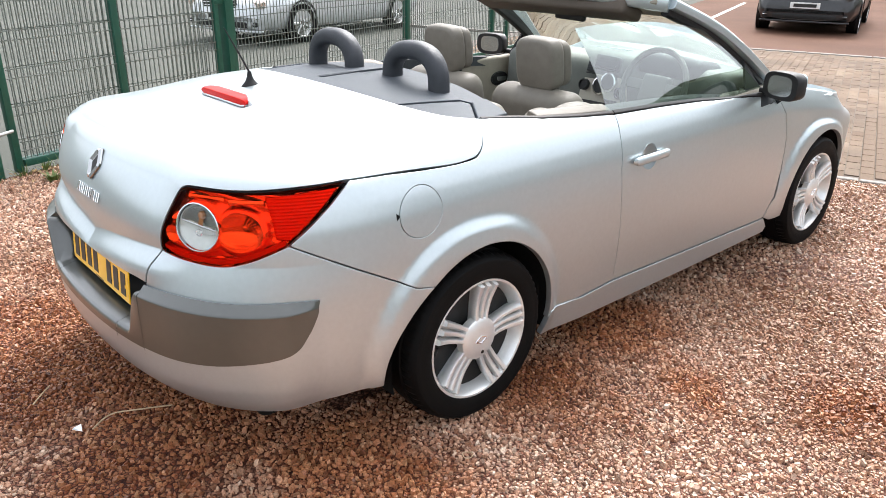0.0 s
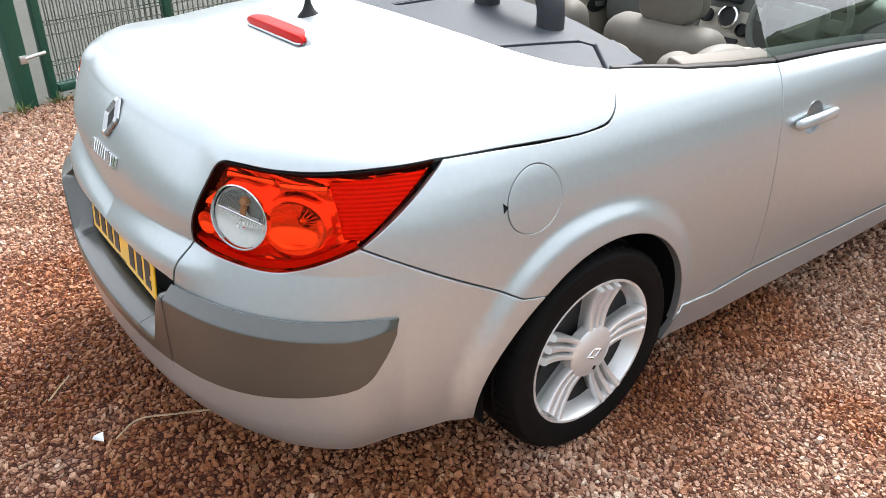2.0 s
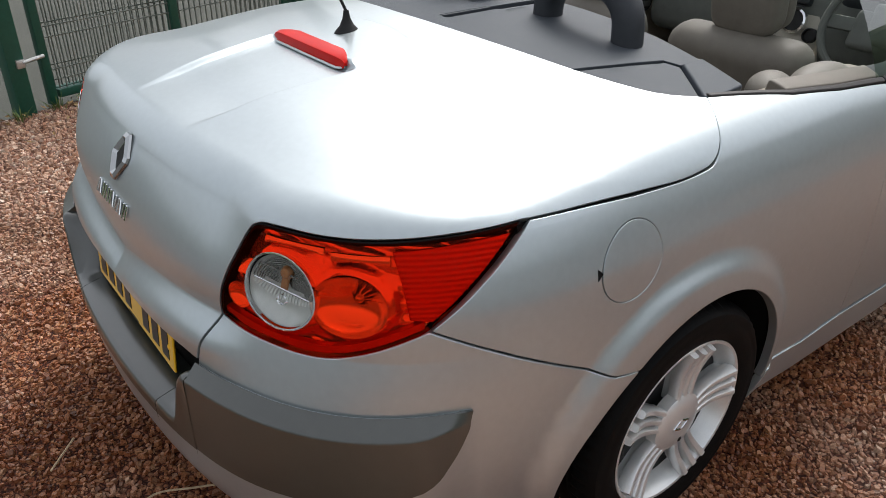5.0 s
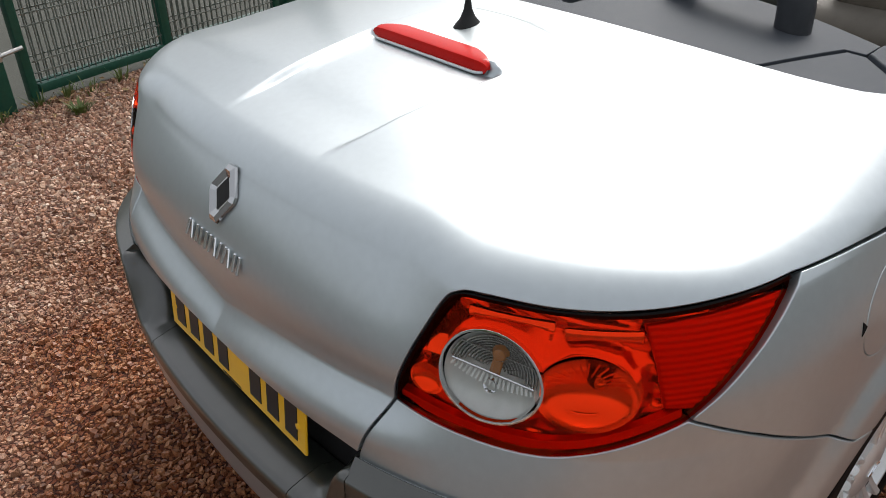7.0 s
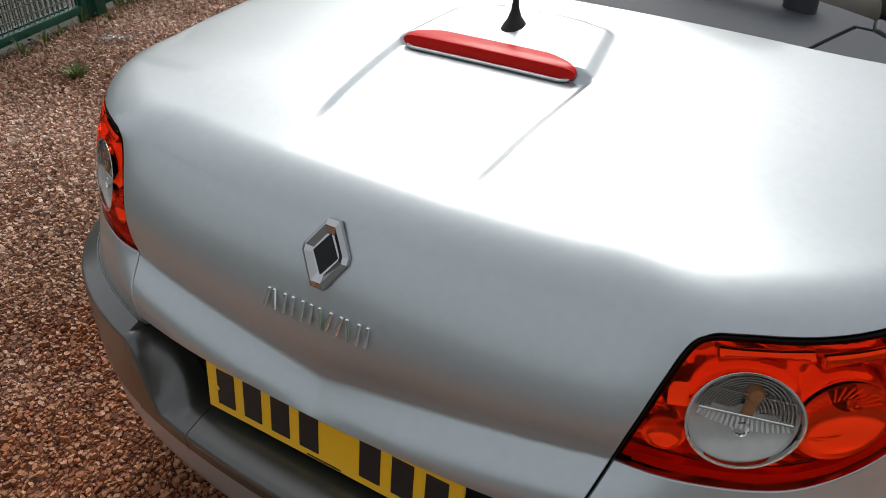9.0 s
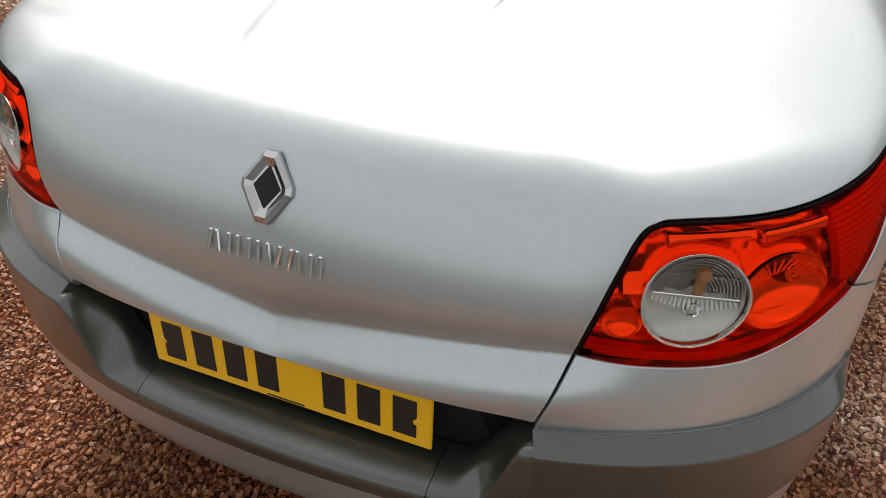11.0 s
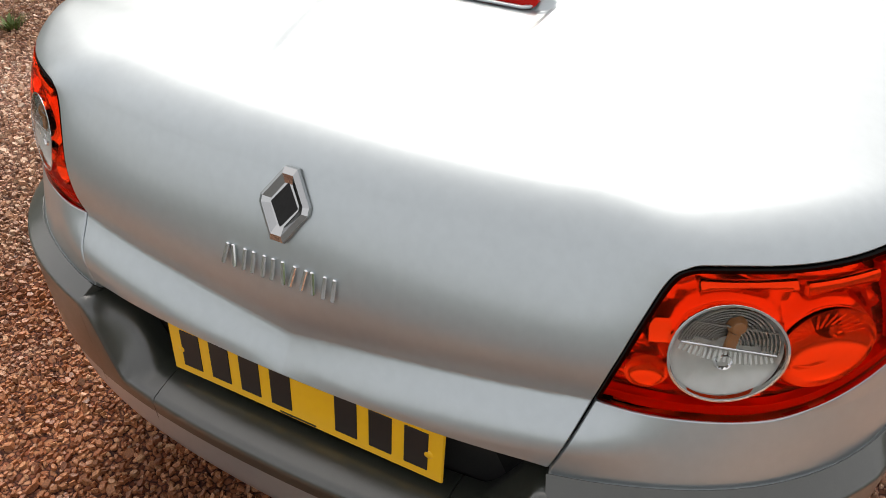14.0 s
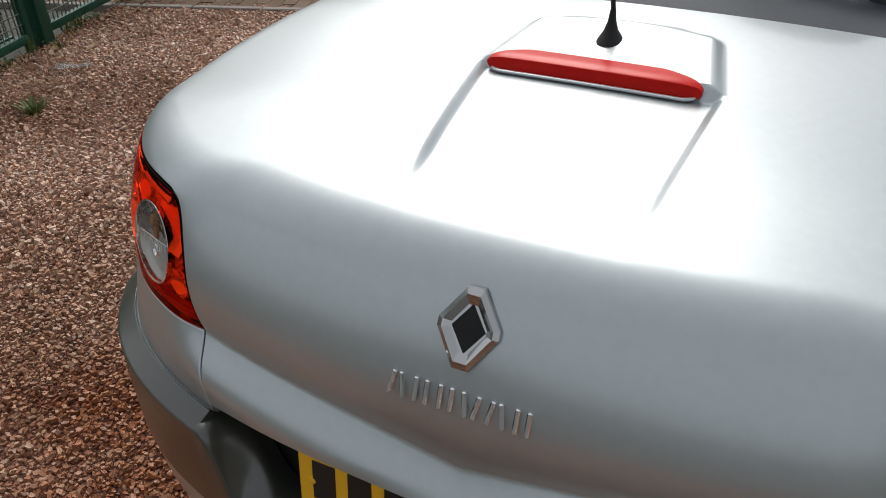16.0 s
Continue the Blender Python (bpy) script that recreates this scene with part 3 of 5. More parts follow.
def scatter(name, spots, sizes, mat, label, seed):
    rng = np.random.default_rng(seed)
    shapes, tris = stone_shapes(40)
    shapes = np.array(shapes)
    n, k = len(spots), len(shapes[0])
    which, spin = rng.integers(0, len(shapes), n), rng.uniform(0, 2 * np.pi, n)
    tip = rng.normal(0, 0.2, (n, 2))
    p = shapes[which] * sizes[:, None, None]
    p[..., 2] += tip[:, :1] * p[..., 0] + tip[:, 1:] * p[..., 1]
    c, s = np.cos(spin)[:, None], np.sin(spin)[:, None]
    x, y = p[..., 0] * c - p[..., 1] * s, p[..., 0] * s + p[..., 1] * c
    co = np.stack([x + spots[:, :1], y + spots[:, 1:2], p[..., 2] + spots[:, 2:]], -1).reshape(-1, 3)
    face = (tris[None] + (np.arange(n) * k)[:, None, None]).reshape(-1, 3)
    me = bpy.data.meshes.new(name)
    me.vertices.add(len(co))
    me.vertices.foreach_set("co", co.ravel())
    me.loops.add(face.size)
    me.loops.foreach_set("vertex_index", face.ravel().astype(np.int32))
    me.polygons.add(len(face))
    me.polygons.foreach_set("loop_start", np.arange(0, face.size, 3, dtype=np.int32))
    me.update(calc_edges=True)
    me.shade_flat()
    return tagged(ob_from(name, me, mat, smooth=False), label, "gravel", kind="stuff")


def gravel_spots(lo, hi, pitch, radius, seed, skip=None):
    rng = np.random.default_rng(seed)
    gx, gy = np.meshgrid(np.arange(lo[0], hi[0], pitch), np.arange(lo[1], hi[1], pitch))
    p = np.stack([gx.ravel(), gy.ravel()], 1) + rng.uniform(-0.5, 0.5, (gx.size, 2)) * pitch
    inside = ((p - FENCE_AT) @ np.array([FENCE_WAY[1], -FENCE_WAY[0]]) > 0.03) & ((p - EDGE_AT) @ EDGE_OUT < -0.01)
    under = (np.abs(p[:, 0]) < 0.55) & (p[:, 1] > -0.35) & (p[:, 1] < 2.9)
    if skip:
        under |= np.all((p > skip[0]) & (p < skip[1]), 1)
    p = p[inside & ~under]
    # thin patches where the bed shows
    bare = np.array([noise.noise(Vector((x * 1.3, y * 1.3, 3.0))) for x, y in p])
    p = p[rng.uniform(0, 1, len(p)) > np.clip((bare - 0.1) * 0.9, 0, 0.45)]
    size = np.clip(rng.lognormal(math.log(radius), 0.30, len(p)), radius * 0.45, radius * 1.75)
    return np.c_[p, size * rng.uniform(-0.15, 0.42, len(p))], size


NEAR = ((-1.7, -1.7), (2.2, 1.7))
spots, sizes = (np.concatenate(v) for v in zip(gravel_spots(*NEAR, 0.0145, 0.0090, 3), gravel_spots((-4.6, -2.05), (2.75, 5.1), 0.0192, 0.0108, 6, NEAR)))
scatter("gravel", spots, sizes, STONES, "loose angular red and pink granite gravel chippings", 4)


# ---- the silver convertible ----
car = thing("convertible_car", "silver two-door convertible car with its roof folded away, on gravel", "car")


def line(kind, *points):
    return [tuple(kind(*p)) for p in points]


def smooth2(points, n=6):
    return [(v.x, v.y) for v in spline([(a, b, 0) for a, b in points], n)]


def arch(cy, r, a0, a1, n=26, cz=0.30):
    """Points on a wheel arch from angle a0 to a1, in degrees from the front, up over the wheel."""
    out = []
    for k in range(n + 1):
        d = a0 + (a1 - a0) * k / n
        t, rr = radians(d), r + 0.058 * float(step(d, 125, 185)) * (cy < 1)
        out.append(tuple(flank(cy + rr * math.cos(t), cz + rr * math.sin(t))))
    return out


def disc_poly(cu, cw, ru, rw, n=40, a0=0, a1=360):
    return [(cu + ru * math.cos(radians(a0 + (a1 - a0) * k / n)), cw + rw * math.sin(radians(a0 + (a1 - a0) * k / n))) for k in range(n + (0 if a1 - a0 == 360 else 1))]


lid_side = line(rear, (0.414, 0.628), (0.446, 0.732))
lamp_inner = smooth2(line(rear, (0.446, 0.732), (0.463, 0.80), (0.478, 0.855), (0.494, 0.905), (0.513, 0.924), (0.55, 0.929), (0.627, 0.928), (0.695, 0.930)) + line(flank, (-0.555, 0.936), (-0.452, 0.940)), 5)
lamp_low = smooth2(line(rear, (0.446, 0.732), (0.535, 0.724), (0.63, 0.721), (0.68, 0.727), (0.727, 0.747)) + line(flank, (-0.634, 0.785)), 5)
lamp_tail = line(flank, (-0.634, 0.785), (-0.452, 0.940))
lid_line = smooth2(line(flank, (-0.452, 0.940), (-0.33, 0.938), (-0.21, 0.932), (-0.08, 0.924), (-0.005, 0.925), (0.04, 0.934), (0.073, 0.957), (0.10, 0.984)) + line(deck, (0.695, 0.16)), 5)
SEAM = [(x, -0.0955 + 0.33 * x * x) for x in (0.40, 0.34, 0.28, 0.23, 0.19, 0.15, 0.12, 0.09, 0.065, 0.045, 0.028, 0.014)]
lid_front = smooth2(line(deck, (0.695, 0.16), (0.63, 0.06), (0.50, -0.012)) + line(deck_tail, *SEAM), 4)
lid_low = smooth2(line(rear, (0.414, 0.628), (0.356, 0.633), (0.19, 0.634), (0.0, 0.627)), 5)

right = lid_low[::-1][:-1] + lid_side[:1] + lamp_inner[:-1] + lid_line[:-1] + lid_front
lid_poly = right + [(-u, w) for u, w in right[::-1]]
lid = panel("boot_lid", lid_poly, PAINT, car, "glossy silver boot lid", depth=0.02, fine=True)

lamp_poly = lamp_low[:-1] + lamp_tail[:1] + lamp_inner[::-1][:-1]
bump_line = line(flank, *[(-0.634 + 0.400 * k / 12, 0.785 - 0.218 * k / 12) for k in range(13)])
ARCH_Y, ARCH_R = 0.03, 0.352
FLAP = flank(-0.223, 0.813)
quarter_poly = (bump_line[:-1] + arch(ARCH_Y, ARCH_R, 130, -7, 34)
                + line(flank, (0.60, 0.275), (0.797, 0.287), (0.787, 0.53), (0.762, 0.766), (0.768, 0.885), (0.777, 0.962)) + line(flank, (0.58, 0.976), (0.399, 0.992)) + lid_line[::-1][:-1])
DOOR_FRONT = [(2.075, 0.26), (2.125, 0.36), (2.14, 0.50), (2.13, 0.66), (2.09, 0.80), (2.02, 0.888)]
door_poly = (line(flank, (0.777, 0.962), (0.768, 0.885), (0.762, 0.766), (0.787, 0.53), (0.797, 0.287)) + line(flank, (1.4, 0.272)) + line(flank, *DOOR_FRONT) + line(flank, (1.80, 0.912), (1.4, 0.938), (1.1, 0.952)))
wing_poly = (line(flank, *DOOR_FRONT[::-1]) + line(flank, (2.13, 0.235)) + arch(2.575, 0.352, 190, 20, 30)
             + [(3.52, 0.52), (3.54, 0.66), (3.50, 0.78), (3.44, 0.87), (3.33, 0.93), (3.15, 0.95), (2.98, 0.94)])
nose_poly = [(3.52, 0.52), (3.54, 0.66), (3.50, 0.78), (3.80, 0.80), (3.99, 0.80), (3.99, 0.18), (3.46, 0.18)] + arch(2.575, 0.352, -12, 20, 8)
bonnet_poly = [(2.98, 0.94), (3.15, 0.95), (3.33, 0.93), (3.44, 0.87), (3.50, 0.78), (3.80, 0.80), (3.99, 0.80), (3.99, 1.5), (3.99, 1.86), (3.4, 1.86), (2.95, 1.86), (2.88, 1.5), (2.86, 1.2), (2.86, 1.0)]
sill_poly = line(flank, (0.365, 0.185), (0.39, 0.286), (0.60, 0.272), (0.797, 0.284), (1.4, 0.269), (2.075, 0.257), (2.13, 0.20), (2.11, 0.17), (1.4, 0.165), (0.6, 0.17))

# rear bumper: the painted body with a notch for the plate
bump_right = (line(rear, (0.0, 0.455), (0.2, 0.455), (0.36, 0.46), (0.415, 0.50), (0.420, 0.60), (0.414, 0.628)) + lamp_low[:-1] + bump_line[:-1] + arch(ARCH_Y, ARCH_R, 130, 184, 12)
              + line(flank, (-0.45, 0.270), (-0.60, 0.265)) + line(rear, (0.60, 0.26), (0.35, 0.26), (0.0, 0.26)))
bump_left = [(-u, w) for u, w in bump_right[::-1]]
bumper = panel("rear_bumper", bump_right[:-1] + bump_left[:-1], PAINT, car, "silver rear bumper", depth=0.02, roll=0.0034)
strip_low = smooth2(line(flank, (-0.5785, 0.5965), (-0.583, 0.575), (-0.615, 0.52), (-0.672, 0.470)) + line(rear, (0.715, 0.444), (0.62, 0.432), (0.52, 0.427), (0.4105, 0.427)), 5)
def strip_edge(z):
    return line(rear, (0.4105, z), (0.507, z), (0.60, z), (0.66, z), (0.75, z)) + line(flank, (-0.66, z), (-0.572 - 0.3 * (0.618 - z), z))


strip_right = strip_edge(0.620) + strip_low
for side in (False, True):
    panel("corner_strip", strip_right, PLASTIC, bumper, "dark grey textured plastic corner strip", off=0.006, depth=0.03, flip=side, gap=0.0, roll=0.0015)


def ledge(x0, x1, n):
    """A stretch of the shelf under the plate: from the recess out to a rounded lip and down the front."""
    bm = bmesh.new()
    rows = []
    for k in range(n + 1):
        x = x0 + (x1 - x0) * k / n
        ax = abs(x)
        lip, back = 0.464 + 0.144 * float(step(ax, 0.345, 0.412)), 0.477 + 0.128 * float(step(ax, 0.30, 0.405))
        yb = -0.908 + 0.16 * x * x + SKEW * x
        front = []
        for z in (lip - 0.016, 0.445, 0.427):
            p, nn = on_skin(x, min(z, 0.575), 0.0072)
            front.append((p[0], p[1], z))
        yf = front[0][1]
        sec = [(x, yb + 0.03, back - 0.012), (x, yb + 0.004, back - 0.003), (x, yb - 0.006, back), (x, yb + (yf - yb) * 0.5, back + (lip - back) * 0.45),
               (x, yf + 0.016, lip + 0.001), (x, yf + 0.006, lip - 0.002), (x, yf + 0.001, lip - 0.008)] + front
        rows.append([bm.verts.new(v) for v in sec])
    for a, b in zip(rows, rows[1:]):
        for i in range(len(a) - 1):
            bm.faces.new((a[i], a[i + 1], b[i + 1], b[i]))
    for row in (rows[0], rows[-1]):
        low = [bm.verts.new(v.co - Vector((0, 0, 0.02))) for v in row]
        for i in range(len(row) - 1):
            bm.faces.new((row[i], row[i + 1], low[i + 1], low[i]))
    return bm


def on_skin(x, z, lift=0.0):
    u, w = rear(x, z)
    n = normals_at(np.array([u]), np.array([w]))[0]
    return skin(u, w) + n * lift, n


for x0, x1, n in ((-0.424, -0.2728, 18), (-0.2712, 0.2712, 30), (0.2728, 0.424, 18)):
    part("shelf_strip", ledge(x0, x1, n), PLASTIC, bumper, "dark grey textured plastic shelf under the plate", sharp=70)
bm = bmesh.new()
wall = []
for k in range(31):
    x = -0.43 + 0.86 * k / 30
    y = -0.874 + 0.16 * x * x + SKEW * x
    wall.append([bm.verts.new((x, y, 0.45)), bm.verts.new((x, y + 0.012, 0.66))])
for a, b in zip(wall, wall[1:]):
    bm.faces.new((a[0], a[1], b[1], b[0]))
part("plate_recess", bm, BLACK, bumper, "black plastic recess behind the plate")

PLATE = pose(0, -0.911, 0.553, -5, 0, math.degrees(SKEW))
plate = part("number_plate", box(0.52, 0.006, 0.111, PLATE, 0.0025, 1), YELLOW, car, "yellow rear number plate")
for k, w in enumerate((0.05, 0.05, 0.05, 0.05, 0, 0.05, 0.05, 0.05)):
    if w:
        part("character_bar", box(0.040, 0.002, 0.076, PLATE @ pose(-0.214 + 0.0612 * k, -0.0034, 0.001), 0.0006, 1), INK, plate)
part("maker_bar", box(0.07, 0.0015, 0.003, PLATE @ pose(0.0, -0.0032, -0.049)), INK, plate)
for x in (-0.235, 0.235):
    part("plate_screw_cap", add_lathe(bmesh.new(), [(0, 0.002), (0.006, 0.0015), (0.008, 0)], PLATE @ pose(x, -0.003, -0.003, 90, 0, 0), 16), YELLOW, plate)

for side in (False, True):
    s = -1 if side else 1
    quarter = panel("quarter_panel", quarter_poly, PAINT, car, flip=side, depth=0.02, roll=0.003, holes=[disc_poly(*FLAP, 0.0625, 0.081, 40)])
    flap_ring = disc_poly(*FLAP, 0.0625, 0.081, 40)
    panel("flap_well", disc_poly(*FLAP, 0.068, 0.088, 40), DARK, quarter, flip=side, gap=0.0, off=-0.012)
    panel("fuel_flap", disc_poly(*FLAP, 0.0605, 0.0787, 40), PAINT, quarter, "round silver fuel flap", flip=side, gap=0.0006)
    if not side:
        part("flap_notch", add_lathe(bmesh.new(), [(0, 0.0012), (0.011, 0.001), (0.012, -0.002)], pose_on(FLAP[0] - 0.066, 0.817, 0.0) @ Matrix.Diagonal((0.75, 1.2, 1, 1)), 3), DARK, quarter)
    dish = disc_poly(1.945, 0.782, 0.052, 0.052, 28)
    door = panel("door", door_poly, PAINT, car, flip=side, depth=0.02, gap=0.002, holes=[dish])
    m = pose_on(-1.945 if side else 1.945, 0.782)
    part("handle_recess", add_lathe(bmesh.new(), [(0.053, -0.001), (0.048, -0.008), (0.038, -0.018), (0.02, -0.025), (0, -0.026)], m, 28), PAINT, door)
    bm = add_tube(bmesh.new(), [m @ Vector((x, y, z)) for x, y, z in ((-0.112, -0.002, 0.006), (-0.108, -0.001, 0.014), (-0.085, 0.001, 0.019), (0, 0.003, 0.021), (0.09, 0.003, 0.017), (0.108, 0.002, 0.01), (0.113, 0.002, 0.004))], round_shape(0.026, 0.034, 14, 2.6), up=m.to_3x3() @ Vector((0, 1, 0)), scale=[0.55, 0.9, 1, 1, 1, 0.85, 0.5])
    part("handle", bm, PAINT, door, "silver pull handle")
    panel("front_wing", wing_poly, PAINT, car, flip=side, depth=0.02)
    panel("sill", sill_poly, PAINT, car, off=0.004, flip=side, depth=0.02)
    panel("front_bumper", nose_poly, PAINT, car, flip=side, depth=0.02)
    panel("bonnet", bonnet_poly, PAINT, car, flip=side, depth=0.02)


def ribbon(points, du, dw):
    return [(u - du, w - dw) for u, w in points] + [(u + du, w + dw) for u, w in points[::-1]]


for side in (False, True):
    for pts, du, dw in ((line(flank, (0.797, 0.287), (0.787, 0.53), (0.762, 0.766), (0.768, 0.885), (0.776, 0.95)), 0.02, 0.0), (line(flank, *DOOR_FRONT), 0.02, 0.0),
                        (bump_line, 0.004, 0.02), (lid_line[:-6], 0.0, 0.02), (lid_line[-12:], 0.02, 0.0), (lid_side, 0.015, 0.0)):
        panel("shut_line_well", ribbon(pts, du, dw), DARK, car, off=-0.018, gap=0.0, flip=side, depth=0.004)


# ---- badge and lettering: plain chrome shapes ----
def facing(x, z, lift=0.0):
    """A pose on the rear of the car: x across, y up the skin, z outwards."""
    p, n = on_skin(x, z, lift)
    out = Vector(n)
    across = Vector((0, 0, 1)).cross(out).normalized()
    up = out.cross(across)
    m = Matrix((across, up, out)).transposed().to_4x4()
    m.translation = p
    return m


def rhombus():
    bm = bmesh.new()
    m = facing(-0.003, 0.890, 0.001)
    w, h = 0.041, 0.052
    rings = []
    for k, z in ((1.0, 0.0), (0.97, 0.005), (0.80, 0.010), (0.56, 0.003)):
        ring = [(0.26 * w * k, h * k), (w * k, 0.13 * h * k), (w * k, -0.1 * h * k), (0.26 * w * k, -h * k), (-0.26 * w * k, -h * k), (-w * k, -0.1 * h * k), (-w * k, 0.13 * h * k), (-0.26 * w * k, h * k)]
        rings.append([bm.verts.new(m @ Vector((x, y, z))) for x, y in ring])
    for a, b in zip(rings, rings[1:]):
        for i in range(8):
            bm.faces.new((a[i], a[(i + 1) % 8], b[(i + 1) % 8], b[i]))
    bm.faces.new(rings[-1])
    return bm


part("badge", rhombus(), BADGE, lid, "plain chrome rhombus badge", smooth=False)
for k in range(6):
    for d in (-0.0075, 0.0075):
        m = facing(-0.084 + 0.0334 * k + d, 0.803, 0.0035)
        lean = 10 * (-1) ** k * (1 if d > 0 else -1) * (k in (0, 3, 4))
        part("chrome_bar", box(0.0066, 0.034, 0.006, m @ pose(0, 0, 0, 0, 0, lean) @ pose(0, 0, 0, -7, 0, 0), 0.0016, 1), CHROME, lid, "thin chrome bar")
inner = bmesh.new()
m = facing(-0.003, 0.890, 0.0045)
inner.faces.new([inner.verts.new(m @ Vector(v)) for v in ((0, 0.031, 0), (-0.022, 0, 0), (0, -0.031, 0), (0.022, 0, 0))])
part("badge_core", inner, BLACK, lid, smooth=False)


# ---- wheels ----
def wheel():
    w = thing("wheel", "", "")
    n = 120
    bm = bmesh.new()
    prof = [(0.205, -0.085), (0.212, -0.095), (0.235, -0.1), (0.265, -0.1025), (0.288, -0.0985), (0.3, -0.088), (0.306, -0.07), (0.308, -0.045), (0.302, -0.042), (0.302, -0.036), (0.309, -0.033), (0.31, 0.0),
            (0.309, 0.033), (0.302, 0.036), (0.302, 0.042), (0.308, 0.045), (0.306, 0.07), (0.3, 0.088), (0.288, 0.0985), (0.276, 0.1015), (0.272, 0.1005), (0.262, 0.103), (0.235, 0.1), (0.221, 0.095), (0.214, 0.083)]
    add_lathe(bm, prof, None, n)
    for v in bm.verts:
        r = math.hypot(v.co.x, v.co.y)
        k = round(math.atan2(v.co.y, v.co.x) / (2 * math.pi) * n)
        if r > 0.296 and abs(v.co.z) > 0.04 and k % 2:
            v.co.x, v.co.y = v.co.x * (r - 0.005) / r, v.co.y * (r - 0.005) / r
    part("tyre", bm, RUBBER, w, "black rubber tyre", sharp=30)
    bm = add_lathe(bmesh.new(), [(0.205, -0.09), (0.2, -0.06), (0.185, -0.03), (0.187, 0.03), (0.196, 0.052), (0.2, 0.06), (0.205, 0.082), (0.212, 0.094), (0.219, 0.095), (0.222, 0.09)], None, 80)
    rim = part("rim", bm, ALLOY, w, "silver alloy rim with five grooved spokes")
    # added black disc stands in for the shade seen between the spokes
    part("shade_disc", add_lathe(bmesh.new(), [(0.1915, 0.046), (0.18, 0.042), (0.12, 0.04), (0.0, 0.04)], None, 40), BLACK, w)
    for k in range(5):
        m = pose(0, 0, 0, 0, 0, 72 * k + 92)
        bm = bmesh.new()
        # backing web with a fan shape, then three ribs that curve down to the rim
        rows = []
        for t in (0.0, 0.35, 0.7, 1.0):
            r = 0.05 + 0.157 * t
            half = 0.020 + 0.013 * t
            h = 0.058 - 0.012 * t + 0.018 * t**3
            rows.append([bm.verts.new(m @ Vector((r, y, z))) for y, z in ((-half, h - 0.03), (-half, h), (half, h), (half, h - 0.03))])
        for a, b in zip(rows, rows[1:]):
            for i in range(4):
                bm.faces.new((a[i], a[(i + 1) % 4], b[(i + 1) % 4], b[i]))
        for lane in (-1, 0, 1):
            path = []
            for t in np.linspace(0, 1, 9):
                r = 0.052 + 0.152 * t
                path.append(m @ Vector((r, lane * (0.0205 + 0.0135 * t), 0.078 - 0.012 * math.sin(math.pi * t) + 0.010 * t)))
            add_tube(bm, path, round_shape(0.0175, 0.034, 12, 3.6), up=(0, 0, 1), scale=[0.85 + 0.3 * t for t in np.linspace(0, 1, 9)])
        part("spoke", bm, ALLOY, rim, sharp=40)
    part("centre_cap", add_lathe(bmesh.new(), [(0, 0.098), (0.04, 0.0972), (0.068, 0.093), (0.077, 0.087), (0.079, 0.06)], None, 48), ALLOY, rim, "round silver centre cap")
    bm = bmesh.new()
    for a, b in (((0.013, 0.003), (0.0, 0.025)), ((0.0, 0.025), (-0.013, 0.003)), ((-0.013, -0.003), (0.0, -0.025)), ((0.0, -0.025), (0.013, -0.003))):
        add_tube(bm, [(*a, 0.0985), (*b, 0.0985)], round_shape(0.006, 0.005, 6))
    part("cap_mark", bm, CHROME, rim)
    part("cap_hole", add_lathe(bmesh.new(), [(0, 0.0972), (0.007, 0.0972)], pose(0.052, 0.002, 0.0), 14), BLACK, rim)
    part("valve", add_lathe(bmesh.new(), [(0, 0.03), (0.004, 0.03), (0.004, 0.0), (0.006, 0.0)], pose(-0.045, -0.172, 0.075, 60, 20, 0), 10), BLACK, rim)
    return w


master = wheel()
master.parent = car
spots = [(0.78, 0.022, 0.300, 1), (0.78, 2.565, 0.302, 1), (-0.78, 0.02, 0.307, -1), (-0.78, 2.555, 0.307, -1)]
for i, (x, y, z, s) in enumerate(spots):
    m = pose(x, y, z, 0, 90 * s, 0) @ pose(0, 0, 0, 0, 0, (8, 31, 55, 20)[i])
    if i == 0:
        master.matrix_basis = m
    else:
        copy_thing(master, m)

# underside and wheel wells
bm = bmesh.new()
add_box(bm, pose(0, 1.24, 0.24), 1.35, 3.9, 0.1, 0.03)
add_box(bm, pose(0, 1.24, 0.36), 1.62, 1.72, 0.22, 0.04)
add_box(bm, pose(0, -0.60, 0.45), 1.2, 0.5, 0.40, 0.05)
part("underbody", bm, DARK, car, "dark underbody")
for y in (0.03, 2.575):
    for s in (1, -1):
        bm = bmesh.new()
        rows = []
        for k in range(25):
            t = math.pi * (-0.08 + 1.16 * k / 24)
            rows.append([bm.verts.new((s * x, y + 0.372 * math.cos(t), 0.30 + 0.372 * math.sin(t))) for x in (0.845, 0.6)] + [bm.verts.new((s * 0.6, y, 0.30))])
        for a, b in zip(rows, rows[1:]):
            bm.faces.new((a[0], a[1], b[1], b[0]))
            bm.faces.new((a[1], a[2], b[2], b[1]))
        part("wheel_well", bm, DARK, car, "black wheel arch liner")


# ---- tail lamps ----
(LENS_U, LENS_W), LENS_RU, LENS_RW = rear(0.581, 0.823), 0.0415, 0.0655
(BOWL_U, BOWL_W), BOWL_RU, BOWL_RW = rear(0.688, 0.820), 0.0385, 0.054
MARK_U, MARK_W = rear(0.499, 0.792)
RIB_CUTS = (np.arange(-0.8, 0.8, 0.012), np.arange(0.78, 0.95, 0.0017))
LAMP_CUTS = (np.arange(-0.8, 0.8, 0.004), np.arange(0.70, 0.96, 0.0045))


